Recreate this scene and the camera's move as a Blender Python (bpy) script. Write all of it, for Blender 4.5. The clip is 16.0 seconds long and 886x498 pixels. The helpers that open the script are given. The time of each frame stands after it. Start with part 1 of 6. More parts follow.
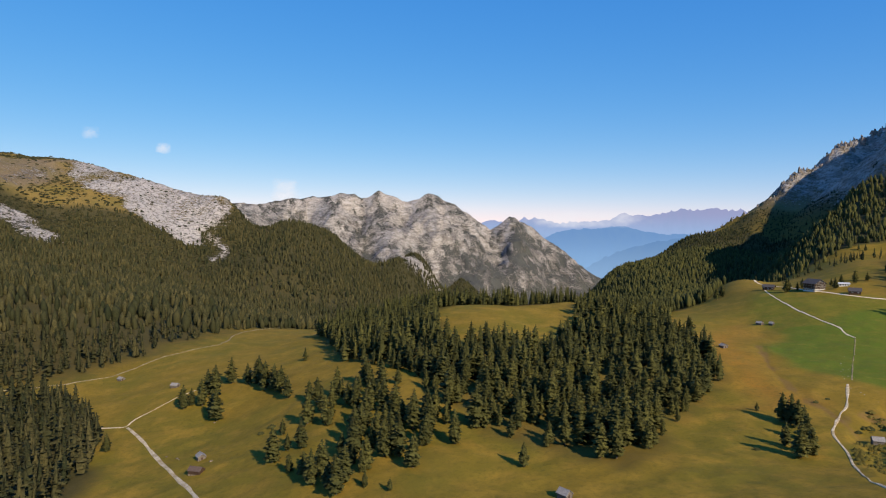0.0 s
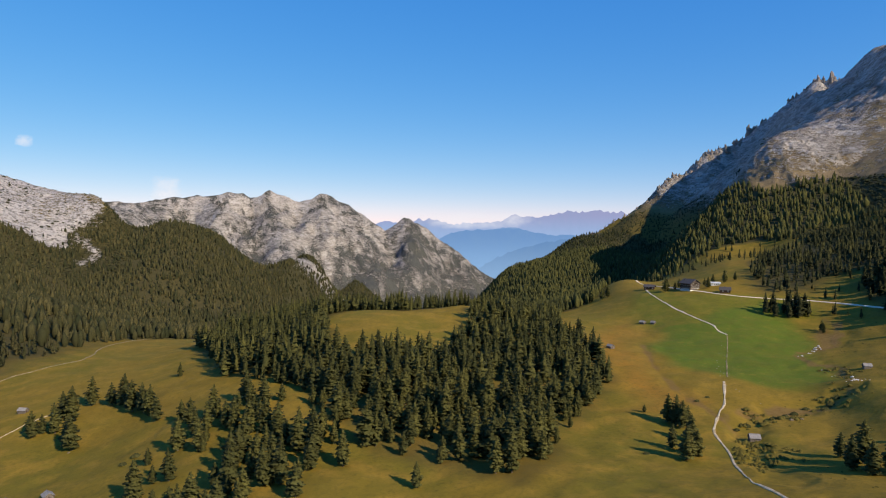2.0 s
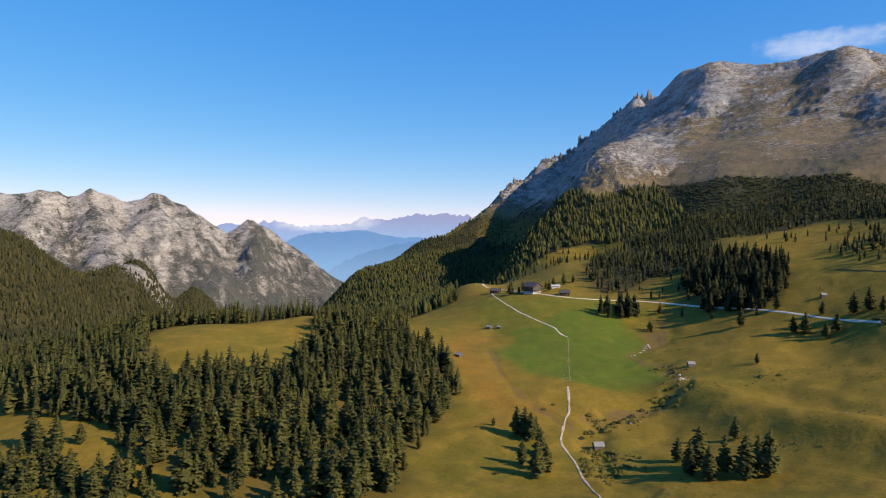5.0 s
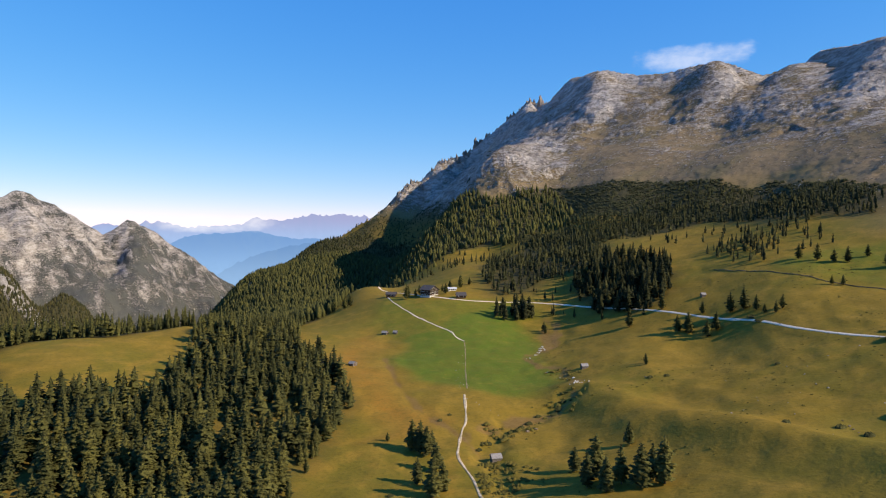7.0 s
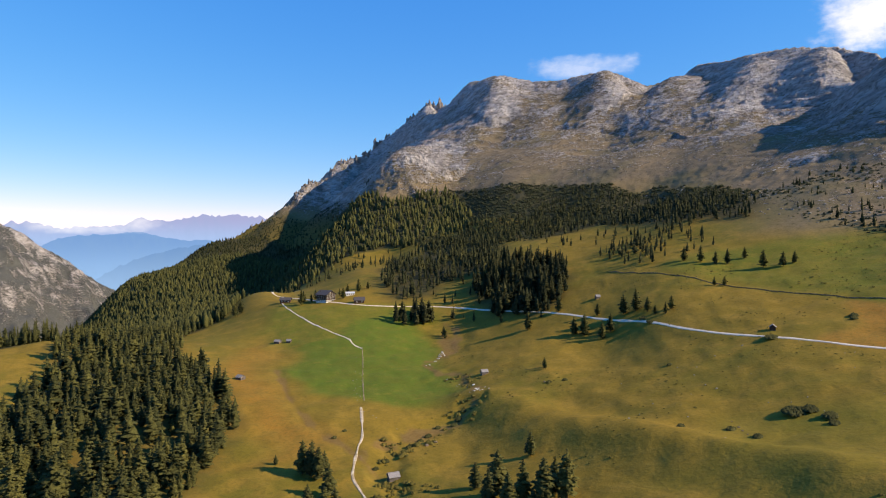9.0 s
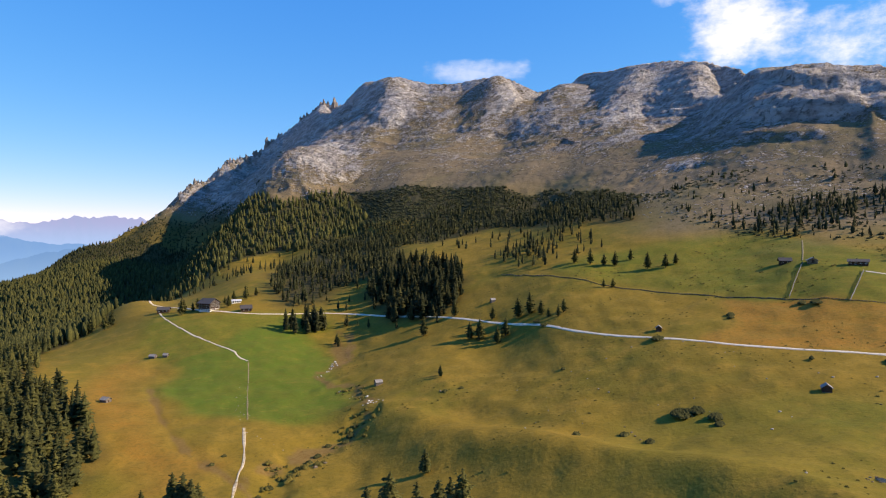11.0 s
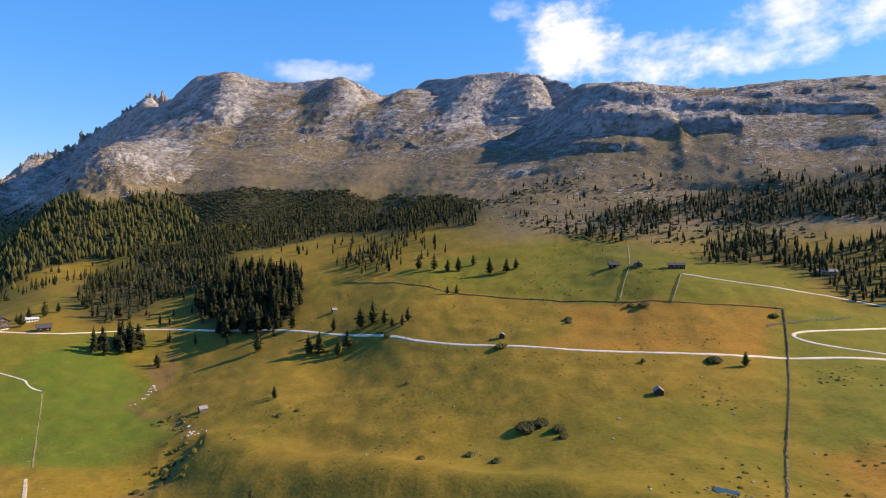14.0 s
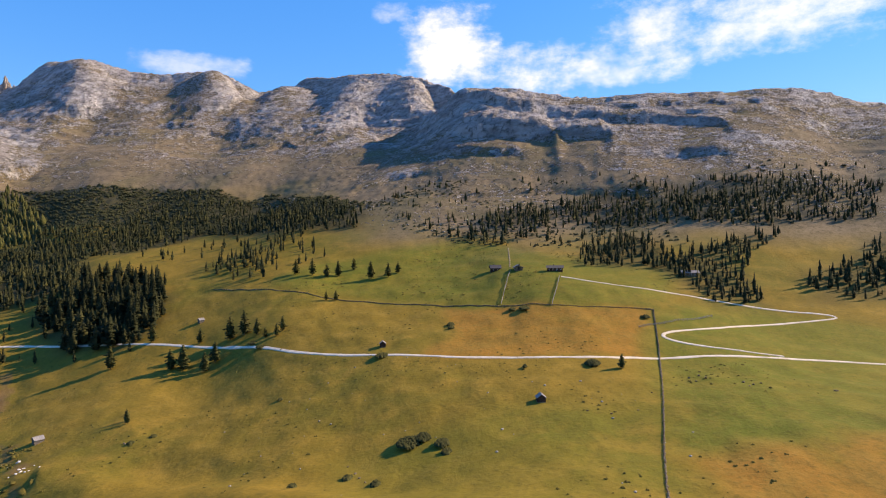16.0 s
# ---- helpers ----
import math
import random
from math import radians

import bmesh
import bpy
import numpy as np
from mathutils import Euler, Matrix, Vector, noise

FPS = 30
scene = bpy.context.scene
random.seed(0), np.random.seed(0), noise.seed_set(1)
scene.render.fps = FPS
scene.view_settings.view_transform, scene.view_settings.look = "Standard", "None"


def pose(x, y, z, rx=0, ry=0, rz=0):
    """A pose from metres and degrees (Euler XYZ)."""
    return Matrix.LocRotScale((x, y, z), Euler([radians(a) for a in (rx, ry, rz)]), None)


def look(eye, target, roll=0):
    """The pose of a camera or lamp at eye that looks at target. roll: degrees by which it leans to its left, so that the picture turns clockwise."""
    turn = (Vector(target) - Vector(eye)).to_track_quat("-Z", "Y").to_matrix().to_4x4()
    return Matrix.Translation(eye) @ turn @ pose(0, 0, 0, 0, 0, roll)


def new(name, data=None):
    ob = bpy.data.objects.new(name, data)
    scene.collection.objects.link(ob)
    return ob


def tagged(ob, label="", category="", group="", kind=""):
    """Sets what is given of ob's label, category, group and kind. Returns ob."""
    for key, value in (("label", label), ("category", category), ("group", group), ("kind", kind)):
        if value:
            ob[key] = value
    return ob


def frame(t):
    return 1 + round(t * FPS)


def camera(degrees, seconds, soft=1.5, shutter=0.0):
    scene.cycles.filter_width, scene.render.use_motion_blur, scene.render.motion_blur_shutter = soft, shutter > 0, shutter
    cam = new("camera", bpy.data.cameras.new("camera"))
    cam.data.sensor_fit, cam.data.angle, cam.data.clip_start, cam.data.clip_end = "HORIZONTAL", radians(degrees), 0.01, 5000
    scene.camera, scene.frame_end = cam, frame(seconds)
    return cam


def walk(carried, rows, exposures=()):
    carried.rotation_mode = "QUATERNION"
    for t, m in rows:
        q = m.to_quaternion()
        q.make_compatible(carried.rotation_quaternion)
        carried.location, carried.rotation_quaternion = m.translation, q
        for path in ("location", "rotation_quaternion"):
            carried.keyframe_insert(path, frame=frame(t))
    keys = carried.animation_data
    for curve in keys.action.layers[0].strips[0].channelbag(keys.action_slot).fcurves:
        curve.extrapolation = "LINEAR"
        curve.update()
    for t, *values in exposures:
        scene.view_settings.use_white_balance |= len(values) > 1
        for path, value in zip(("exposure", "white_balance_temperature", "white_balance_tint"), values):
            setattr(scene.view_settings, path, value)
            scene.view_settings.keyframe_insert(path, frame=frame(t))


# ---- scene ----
# A drone flight over an alpine meadow: one unit is a metre, x to the east-ish side, y ahead at the start.
cam = camera(70.58, 16.0, soft=1.1)
PATH = [
    (0.0, pose(0.00, -0.00, 100.00, 88.288, -0.266, -0.000)),
    (0.5, pose(0.69, 3.84, 100.44, 88.319, -0.260, -2.561)),
    (1.0, pose(1.40, 7.56, 100.85, 88.364, -0.274, -4.970)),
    (1.5, pose(2.16, 11.17, 101.33, 88.371, -0.294, -7.220)),
    (2.0, pose(2.94, 14.58, 101.83, 88.395, -0.305, -9.586)),
    (2.5, pose(3.78, 17.74, 102.35, 88.438, -0.299, -11.886)),
    (3.0, pose(4.69, 20.74, 102.92, 88.493, -0.283, -14.055)),
    (5.5, pose(13.53, 38.01, 105.19, 88.674, -0.227, -25.647)),
    (6.0, pose(15.74, 41.14, 105.68, 88.690, -0.182, -27.999)),
    (6.5, pose(17.95, 44.20, 106.10, 88.733, -0.165, -30.313)),
    (7.0, pose(20.30, 47.18, 106.51, 88.752, -0.167, -32.601)),
    (7.5, pose(22.71, 50.07, 106.91, 88.797, -0.152, -34.907)),
    (8.0, pose(25.19, 52.81, 107.26, 88.824, -0.139, -37.192)),
    (8.5, pose(27.75, 55.47, 107.66, 88.866, -0.149, -39.444)),
    (9.0, pose(30.37, 57.91, 108.07, 88.884, -0.147, -41.680)),
    (11.5, pose(44.86, 67.63, 110.11, 89.089, 0.190, -53.337)),
    (12.0, pose(47.92, 69.21, 110.41, 89.148, 0.239, -55.549)),
    (12.5, pose(51.08, 70.72, 110.82, 89.190, 0.324, -57.894)),
    (13.0, pose(54.23, 72.04, 111.17, 89.243, 0.393, -60.287)),
    (13.5, pose(57.25, 73.33, 111.48, 89.250, 0.418, -62.694)),
    (14.0, pose(60.39, 74.47, 111.81, 89.271, 0.414, -65.091)),
    (14.5, pose(63.63, 75.42, 112.08, 89.301, 0.410, -67.534)),
    (15.0, pose(66.96, 76.29, 112.36, 89.321, 0.428, -70.234)),
    (15.5, pose(70.41, 77.08, 112.64, 89.345, 0.478, -73.001)),
    (16.0, pose(73.90, 77.65, 112.79, 89.385, 0.543, -75.722)),
]
walk(cam, PATH, exposures=[(0, 0.14, 6500, 10), (3, 0.16, 6500, 10), (5.5, 0.32, 6550, 10), (9, 0.46, 6750, 12), (12.5, 0.60, 6950, 14), (16, 0.70, 7150, 17)])

# ---- light ----
SUN_AZ, SUN_EL = 146.0, 31.0
world = bpy.data.worlds.new("sky")
scene.world = world
world.use_nodes = True
wn, wl = world.node_tree.nodes, world.node_tree.links
sky = wn.new("ShaderNodeTexSky")
sky.sky_type, sky.sun_disc = "NISHITA", False
sky.sun_elevation, sky.sun_rotation = radians(SUN_EL), radians(SUN_AZ)
sky.altitude, sky.air_density, sky.dust_density, sky.ozone_density = 2000, 1.0, 0.15, 3.0
tone = wn.new("ShaderNodeHueSaturation")
tone.inputs["Saturation"].default_value = 1.5
even = wn.new("ShaderNodeGamma")
even.inputs["Gamma"].default_value = 0.68
wl.new(sky.outputs[0], even.inputs["Color"])
wl.new(even.outputs[0], tone.inputs["Color"])
cast = wn.new("ShaderNodeMix")
cast.data_type, cast.blend_type = "RGBA", "MULTIPLY"
cast.inputs[0].default_value, cast.inputs[7].default_value = 1.0, (0.92, 0.98, 1.16, 1)
wl.new(tone.outputs[0], cast.inputs[6])
# clear mountain air: deep azure overhead, a pale warm rim
split, join = wn.new("ShaderNodeSeparateColor"), wn.new("ShaderNodeCombineColor")
wl.new(cast.outputs[2], split.inputs[0])
for channel, (power, gain) in enumerate(((1.20, 1.07), (0.85, 1.22), (0.42, 2.32))):
    bend, lift = wn.new("ShaderNodeMath"), wn.new("ShaderNodeMath")
    bend.operation, lift.operation = "POWER", "MULTIPLY"
    bend.inputs[1].default_value, lift.inputs[1].default_value = power, gain
    wl.new(split.outputs[channel], bend.inputs[0])
    wl.new(bend.outputs[0], lift.inputs[0])
    wl.new(lift.outputs[0], join.inputs[channel])
wl.new(join.outputs[0], wn["Background"].inputs["Color"])
wn["Background"].inputs["Strength"].default_value = 0.18
sun = new("sun", bpy.data.lights.new("sun", "SUN"))
sun.data.energy, sun.data.angle, sun.data.color = 5.2, radians(0.53), (1.0, 0.855, 0.65)
sun.matrix_world = look((0, 0, 900), (-math.sin(radians(SUN_AZ)) * math.cos(radians(SUN_EL)), -math.cos(radians(SUN_AZ)) * math.cos(radians(SUN_EL)), 900 - math.sin(radians(SUN_EL))))
scene.view_settings.exposure = 0.0


# ---- materials ----
class Nodes:
    """Small help to write a node material."""

    def __init__(self, name, roughness=0.9, specular=0.15):
        self.m = bpy.data.materials.new(name)
        self.m.use_nodes = True
        self.t = self.m.node_tree
        self.out = self.t.nodes["Principled BSDF"]
        self.out.inputs["Roughness"].default_value = roughness
        self.out.inputs["Specular IOR Level"].default_value = specular
        self.geo = self.t.nodes.new("ShaderNodeNewGeometry")

    def link(self, a, b):
        self.t.links.new(a, b)

    def noise(self, scale, detail=4, rough_=0.55, stretch=None, where=None):
        n = self.t.nodes.new("ShaderNodeTexNoise")
        n.inputs["Scale"].default_value, n.inputs["Detail"].default_value, n.inputs["Roughness"].default_value = scale, detail, rough_
        source = where or self.geo.outputs["Position"]
        if stretch:
            v = self.t.nodes.new("ShaderNodeVectorMath")
            v.operation = "MULTIPLY"
            v.inputs[1].default_value = stretch
            self.link(source, v.inputs[0])
            source = v.outputs[0]
        self.link(source, n.inputs["Vector"])
        return n.outputs["Fac"]

    def ramp(self, fac, lo, hi):
        n = self.t.nodes.new("ShaderNodeMapRange")
        n.interpolation_type = "SMOOTHSTEP"
        n.inputs["From Min"].default_value, n.inputs["From Max"].default_value = lo, hi
        self.link(fac, n.inputs["Value"])
        return n.outputs[0]

    def math(self, op, a, b, c=None):
        n = self.t.nodes.new("ShaderNodeMath")
        n.operation = op
        for k, v in enumerate((a, b) if c is None else (a, b, c)):
            if isinstance(v, (int, float)):
                n.inputs[k].default_value = v
            else:
                self.link(v, n.inputs[k])
        return n.outputs[0]

    def mix(self, fac, a, b, mode="MIX"):
        n = self.t.nodes.new("ShaderNodeMix")
        n.data_type, n.blend_type = "RGBA", mode
        if isinstance(fac, (int, float)):
            n.inputs[0].default_value = fac
        else:
            self.link(fac, n.inputs[0])
        for k, v in ((6, a), (7, b)):
            if isinstance(v, tuple):
                n.inputs[k].default_value = (*v, 1)
            else:
                self.link(v, n.inputs[k])
        return n.outputs[2]

    def attribute(self, name):
        n = self.t.nodes.new("ShaderNodeAttribute")
        n.attribute_name = name
        return n.outputs["Fac"]

    def bump(self, height, distance, strength=0.6):
        n = self.t.nodes.new("ShaderNodeBump")
        n.inputs["Strength"].default_value, n.inputs["Distance"].default_value = strength, distance
        self.link(height, n.inputs["Height"])
        self.link(n.outputs[0], self.out.inputs["Normal"])

    def colour(self, c):
        if isinstance(c, tuple):
            self.out.inputs["Base Color"].default_value = (*c, 1)
        else:
            self.link(c, self.out.inputs["Base Color"])
        return self.m


def ground_material():
    n = Nodes("alpine_ground", 0.95, 0.08)
    wide, mid, fine, tuft = n.noise(0.012, 3), n.noise(0.07, 5, 0.6), n.noise(0.5, 4, 0.65), n.noise(2.2, 3)
    grass = n.mix(n.ramp(wide, 0.38, 0.62), (0.222, 0.142, 0.018), (0.166, 0.128, 0.016))
    grass = n.mix(n.ramp(mid, 0.42, 0.68), grass, (0.27, 0.168, 0.024))
    lush = n.mix(n.ramp(mid, 0.35, 0.7), (0.096, 0.136, 0.013), (0.128, 0.140, 0.016))
    grass = n.mix(n.attribute("lush"), grass, lush)
    dry = n.mix(n.ramp(mid, 0.3, 0.7), (0.34, 0.155, 0.022), (0.27, 0.150, 0.024))
    grass = n.mix(n.math("MULTIPLY", n.attribute("dry"), n.ramp(n.noise(0.035, 4, 0.6), 0.15, 0.5)), grass, dry)
    streak = n.noise(0.055, 6, 0.62, (1, 1, 3.0))
    grass = n.mix(n.math("MULTIPLY", n.ramp(streak, 0.46, 0.68), 0.20), grass, (0.125, 0.094, 0.013))
    patch = n.noise(0.16, 5, 0.66, (1, 1, 2.2))
    grass = n.mix(n.math("MULTIPLY", n.ramp(patch, 0.50, 0.68), 0.22), grass, (0.098, 0.082, 0.016))
    grass = n.mix(n.math("MULTIPLY", n.ramp(patch, 0.46, 0.32), 0.25), grass, (0.285, 0.190, 0.034))
    grass = n.mix(n.math("MULTIPLY", n.ramp(fine, 0.45, 0.72), 0.45), grass, (0.085, 0.072, 0.013))
    grass = n.mix(n.math("MULTIPLY", n.ramp(tuft, 0.52, 0.75), 0.4), grass, (0.055, 0.05, 0.012))
    heath = n.mix(n.ramp(fine, 0.4, 0.7), (0.225, 0.163, 0.092), (0.150, 0.110, 0.058))
    heath = n.mix(n.ramp(wide, 0.45, 0.65), heath, (0.178, 0.136, 0.066))
    scrub = n.math("MULTIPLY", n.ramp(n.noise(0.13, 6, 0.68, (1, 1, 1.6)), 0.50, 0.62), n.ramp(n.noise(0.018, 3), 0.36, 0.56))
    heath = n.mix(n.math("MULTIPLY", scrub, 0.45), heath, (0.050, 0.046, 0.020))
    heath = n.mix(n.math("MULTIPLY", n.ramp(n.noise(0.22, 5, 0.7, (1, 1, 1.8)), 0.54, 0.66), 0.6), heath, (0.062, 0.056, 0.026))
    grass = n.mix(n.attribute("heath"), grass, heath)
    # forest floor; the same dark tone paints shade on the shady mountain face
    floor_ = n.mix(n.ramp(fine, 0.4, 0.7), (0.045, 0.042, 0.018), (0.075, 0.062, 0.026))
    grass = n.mix(n.attribute("wood"), grass, floor_)
    # far range: grey-green scrub with gully and forest shade mixed into the colour
    scrub_shade = n.mix(n.ramp(fine, 0.4, 0.7), (0.062, 0.063, 0.052), (0.120, 0.115, 0.098))
    grass = n.mix(n.attribute("far"), grass, scrub_shade)
    earth = n.mix(n.ramp(fine, 0.35, 0.65), (0.15, 0.085, 0.026), (0.21, 0.13, 0.045))
    grass = n.mix(n.attribute("earth"), grass, earth)
    strata = n.noise(1.0, 7, 0.66, (0.022, 0.022, 0.06))
    grain = n.noise(0.11, 7, 0.68)
    stone = n.mix(n.ramp(strata, 0.36, 0.62), (0.27, 0.235, 0.20), (0.50, 0.45, 0.395))
    stone = n.mix(n.ramp(grain, 0.48, 0.66), stone, (0.14, 0.125, 0.105))
    stone = n.mix(n.math("MULTIPLY", n.attribute("pale"), n.ramp(grain, 0.62, 0.40)), stone, (0.60, 0.535, 0.475))
    up = n.t.nodes.new("ShaderNodeSeparateXYZ")
    n.link(n.geo.outputs["Normal"], up.inputs[0])
    steep = n.math("SUBTRACT", 1.0, up.outputs[2])
    bare = n.math("ADD", n.math("MULTIPLY", n.attribute("rock"), 1.0), n.math("MULTIPLY", steep, 1.1))
    bare = n.math("ADD", bare, n.math("MULTIPLY", n.math("SUBTRACT", n.noise(0.085, 9, 0.78, (1, 1, 2.6)), 0.5), 3.1))
    speck = n.noise(0.30, 4, 0.7, (1, 1, 1.8))
    bare = n.math("ADD", bare, n.math("MULTIPLY", n.math("SUBTRACT", speck, 0.5), 1.7))
    bare = n.math("MULTIPLY", n.ramp(bare, 0.62, 0.76), n.ramp(n.attribute("rock"), 0.02, 0.2))
    base = n.mix(bare, grass, stone)
    height = n.math("ADD", n.math("MULTIPLY", fine, 0.3), n.math("MULTIPLY", n.math("MULTIPLY", grain, bare), 14.0))
    n.bump(height, 1.0, 0.9)
    return n.colour(base)


def gravel_material():
    n = Nodes("pale_gravel", 0.95, 0.1)
    c = n.mix(n.ramp(n.noise(0.35, 5, 0.6), 0.35, 0.7), (0.70, 0.58, 0.42), (0.58, 0.47, 0.33))
    n.bump(n.noise(3.0, 3), 0.1, 0.4)
    return n.colour(n.mix(n.ramp(n.noise(2.5, 4), 0.5, 0.75), c, (0.76, 0.66, 0.51)))


def path_material():
    n = Nodes("trodden_gravel", 0.95, 0.1)
    c = n.mix(n.ramp(n.noise(0.9, 5, 0.65), 0.35, 0.65), (0.62, 0.51, 0.36), (0.42, 0.33, 0.21))
    return n.colour(n.mix(n.math("MULTIPLY", n.ramp(n.noise(0.22, 5, 0.7), 0.44, 0.66), 0.7), c, (0.22, 0.15, 0.055)))


def track_material():
    n = Nodes("worn_shaded_track", 0.95, 0.1)
    return n.colour(n.mix(n.ramp(n.noise(0.6, 5), 0.35, 0.65), (0.17, 0.13, 0.06), (0.30, 0.24, 0.14)))


def drystone_material():
    n = Nodes("drystone", 0.95, 0.1)
    c = n.mix(n.ramp(n.noise(1.2, 5), 0.35, 0.65), (0.105, 0.078, 0.048), (0.23, 0.18, 0.12))
    n.bump(n.noise(2.0, 4), 0.3, 0.6)
    return n.colour(c)


def needle_material(name, dark, light, per_tree):
    n = Nodes(name, 0.85, 0.05)
    if per_tree:
        info = n.t.nodes.new("ShaderNodeObjectInfo")
        pick = info.outputs["Random"]
    else:
        pick = n.attribute("tree")
    c = n.mix(pick, dark, light)
    c = n.mix(n.ramp(n.noise(0.9, 4), 0.35, 0.7), c, tuple(0.7 * v for v in dark))
    c = n.mix(n.math("MULTIPLY", n.geo.outputs["Random Per Island"], 0.35), c, light)
    return n.colour(c)


def bark_material():
    n = Nodes("bark", 0.95, 0.1)
    return n.colour(n.mix(n.ramp(n.noise(2.0, 5, 0.6, (1, 1, 0.2)), 0.35, 0.65), (0.075, 0.055, 0.04), (0.16, 0.125, 0.095)))


def timber_material(name, a, b, grainy=(6, 6, 0.8)):
    n = Nodes(name, 0.85, 0.15)
    c = n.mix(n.ramp(n.noise(1.0, 6, 0.65, grainy), 0.35, 0.65), a, b)
    n.bump(n.noise(1.0, 4, 0.6, grainy), 0.05, 0.4)
    return n.colour(n.mix(n.math("MULTIPLY", n.ramp(n.noise(0.7, 4), 0.5, 0.8), 0.5), c, tuple(0.5 * v for v in a)))


def plaster_material():
    n = Nodes("lime_plaster", 0.9, 0.1)
    return n.colour(n.mix(n.ramp(n.noise(0.6, 5), 0.4, 0.7), (0.74, 0.70, 0.62), (0.60, 0.56, 0.48)))


def plain_material(name, c, roughness=0.6, metallic=0.0, specular=0.3):
    n = Nodes(name, roughness, specular)
    n.out.inputs["Metallic"].default_value = metallic
    return n.colour(n.mix(n.ramp(n.noise(1.5, 3), 0.3, 0.7), c, tuple(0.8 * v for v in c)))


def water_material():
    n = Nodes("still_water", 0.06, 0.5)
    n.bump(n.noise(1.5, 3), 0.02, 0.2)
    return n.colour((0.03, 0.035, 0.03))


def cloud_material():
    """Vapour: thin at the rims and ragged inside; its sunlit white is an added glow."""
    n = Nodes("cloud_vapour", 1.0, 0.0)
    coord = n.t.nodes.new("ShaderNodeTexCoord").outputs["Object"]
    body = n.attribute("thick")
    ragged = n.math("ADD", n.math("MULTIPLY", n.math("SUBTRACT", n.noise(0.0050, 9, 0.64, (1, 1, 1.7), coord), 0.5), 2.6), body)
    alpha = n.ramp(ragged, -0.05, 1.5)
    glow = n.t.nodes.new("ShaderNodeEmission")
    glow.inputs["Color"].default_value, glow.inputs["Strength"].default_value = (0.93, 0.93, 0.98, 1), 0.86
    clear = n.t.nodes.new("ShaderNodeBsdfTransparent")
    both = n.t.nodes.new("ShaderNodeMixShader")
    n.link(n.math("MULTIPLY", alpha, n.attribute("dense")), both.inputs[0])
    n.link(clear.outputs[0], both.inputs[1])
    n.link(glow.outputs[0], both.inputs[2])
    n.link(both.outputs[0], n.t.nodes["Material Output"].inputs["Surface"])
    return n.m


def haze_backdrop_material(name, low, high, z0, z1):
    """Mountains far beyond: air haze painted as a blue colour ramp that glows by itself."""
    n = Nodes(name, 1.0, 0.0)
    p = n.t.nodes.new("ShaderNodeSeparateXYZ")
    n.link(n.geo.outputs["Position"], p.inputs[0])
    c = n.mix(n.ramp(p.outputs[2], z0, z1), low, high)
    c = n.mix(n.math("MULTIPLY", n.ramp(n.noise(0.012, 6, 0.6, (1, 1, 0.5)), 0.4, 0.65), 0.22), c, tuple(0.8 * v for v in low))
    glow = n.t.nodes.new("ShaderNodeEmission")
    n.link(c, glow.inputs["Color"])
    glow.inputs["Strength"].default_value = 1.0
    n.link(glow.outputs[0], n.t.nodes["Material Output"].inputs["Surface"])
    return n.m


GROUND, GRAVEL, TRACK, STONE = ground_material(), gravel_material(), track_material(), drystone_material()
TRODDEN = path_material()
NEEDLES = needle_material("spruce_needles", (0.038, 0.042, 0.016), (0.112, 0.103, 0.028), True)
NEEDLES_MANY = needle_material("forest_needles", (0.037, 0.041, 0.016), (0.106, 0.098, 0.027), False)
LARCHES = needle_material("mixed_larch_needles", (0.026, 0.031, 0.014), (0.098, 0.082, 0.032), False)
# dark pine green with the flank forest's shade painted into the needle colour
SHADE_TONED_PINES = needle_material("shade_toned_pine_needles", (0.022, 0.026, 0.012), (0.062, 0.060, 0.022), False)
BARK = bark_material()
OLD_WOOD = timber_material("weathered_timber", (0.20, 0.17, 0.14), (0.10, 0.08, 0.065))
SHINGLE = timber_material("silver_shingle", (0.31, 0.285, 0.26), (0.19, 0.17, 0.155), (3, 3, 3))
DARK_WOOD = timber_material("brown_timber", (0.085, 0.050, 0.030), (0.05, 0.03, 0.02))
PLASTER = plaster_material()
ROOFING = plain_material("dark_roofing", (0.075, 0.065, 0.06), 0.7)
GLASS = plain_material("window_glass", (0.03, 0.035, 0.04), 0.08, 0.0, 0.5)
WHITE = plain_material("white_paint", (0.75, 0.74, 0.70), 0.5)
RED = plain_material("red_shutter", (0.25, 0.05, 0.03), 0.6)
WATER = water_material()
VAPOUR = cloud_material()


# ---- the lie of the land ----
CENTRE = np.array((40.0, 45.0))
VALLEY_LEFT = [(-172, 399, -2), (-107, 275, -2), (-141, 299, -7), (-125, 340, -3), (-200, 597, -3), (-345, 625, 12), (-340, 831, 4),
               (-234, 455, -9), (-300, 420, -5), (-160, 180, -6), (-64, 287, 12), (-33, 334, 23), (31, 223, 16), (75, 224, 19),
               (9, 372, 27), (84, 463, 32), (50, 524, 37), (112, 540, 37), (0, 515, 35), (0, 640, 18), (-60, 480, 20), (-130, 700, -12), (130, 640, 14),
               (100, 800, -25), (-80, 1000, -60), (-60, 130, 10), (40, 120, 26), (-20, 30, 22)]
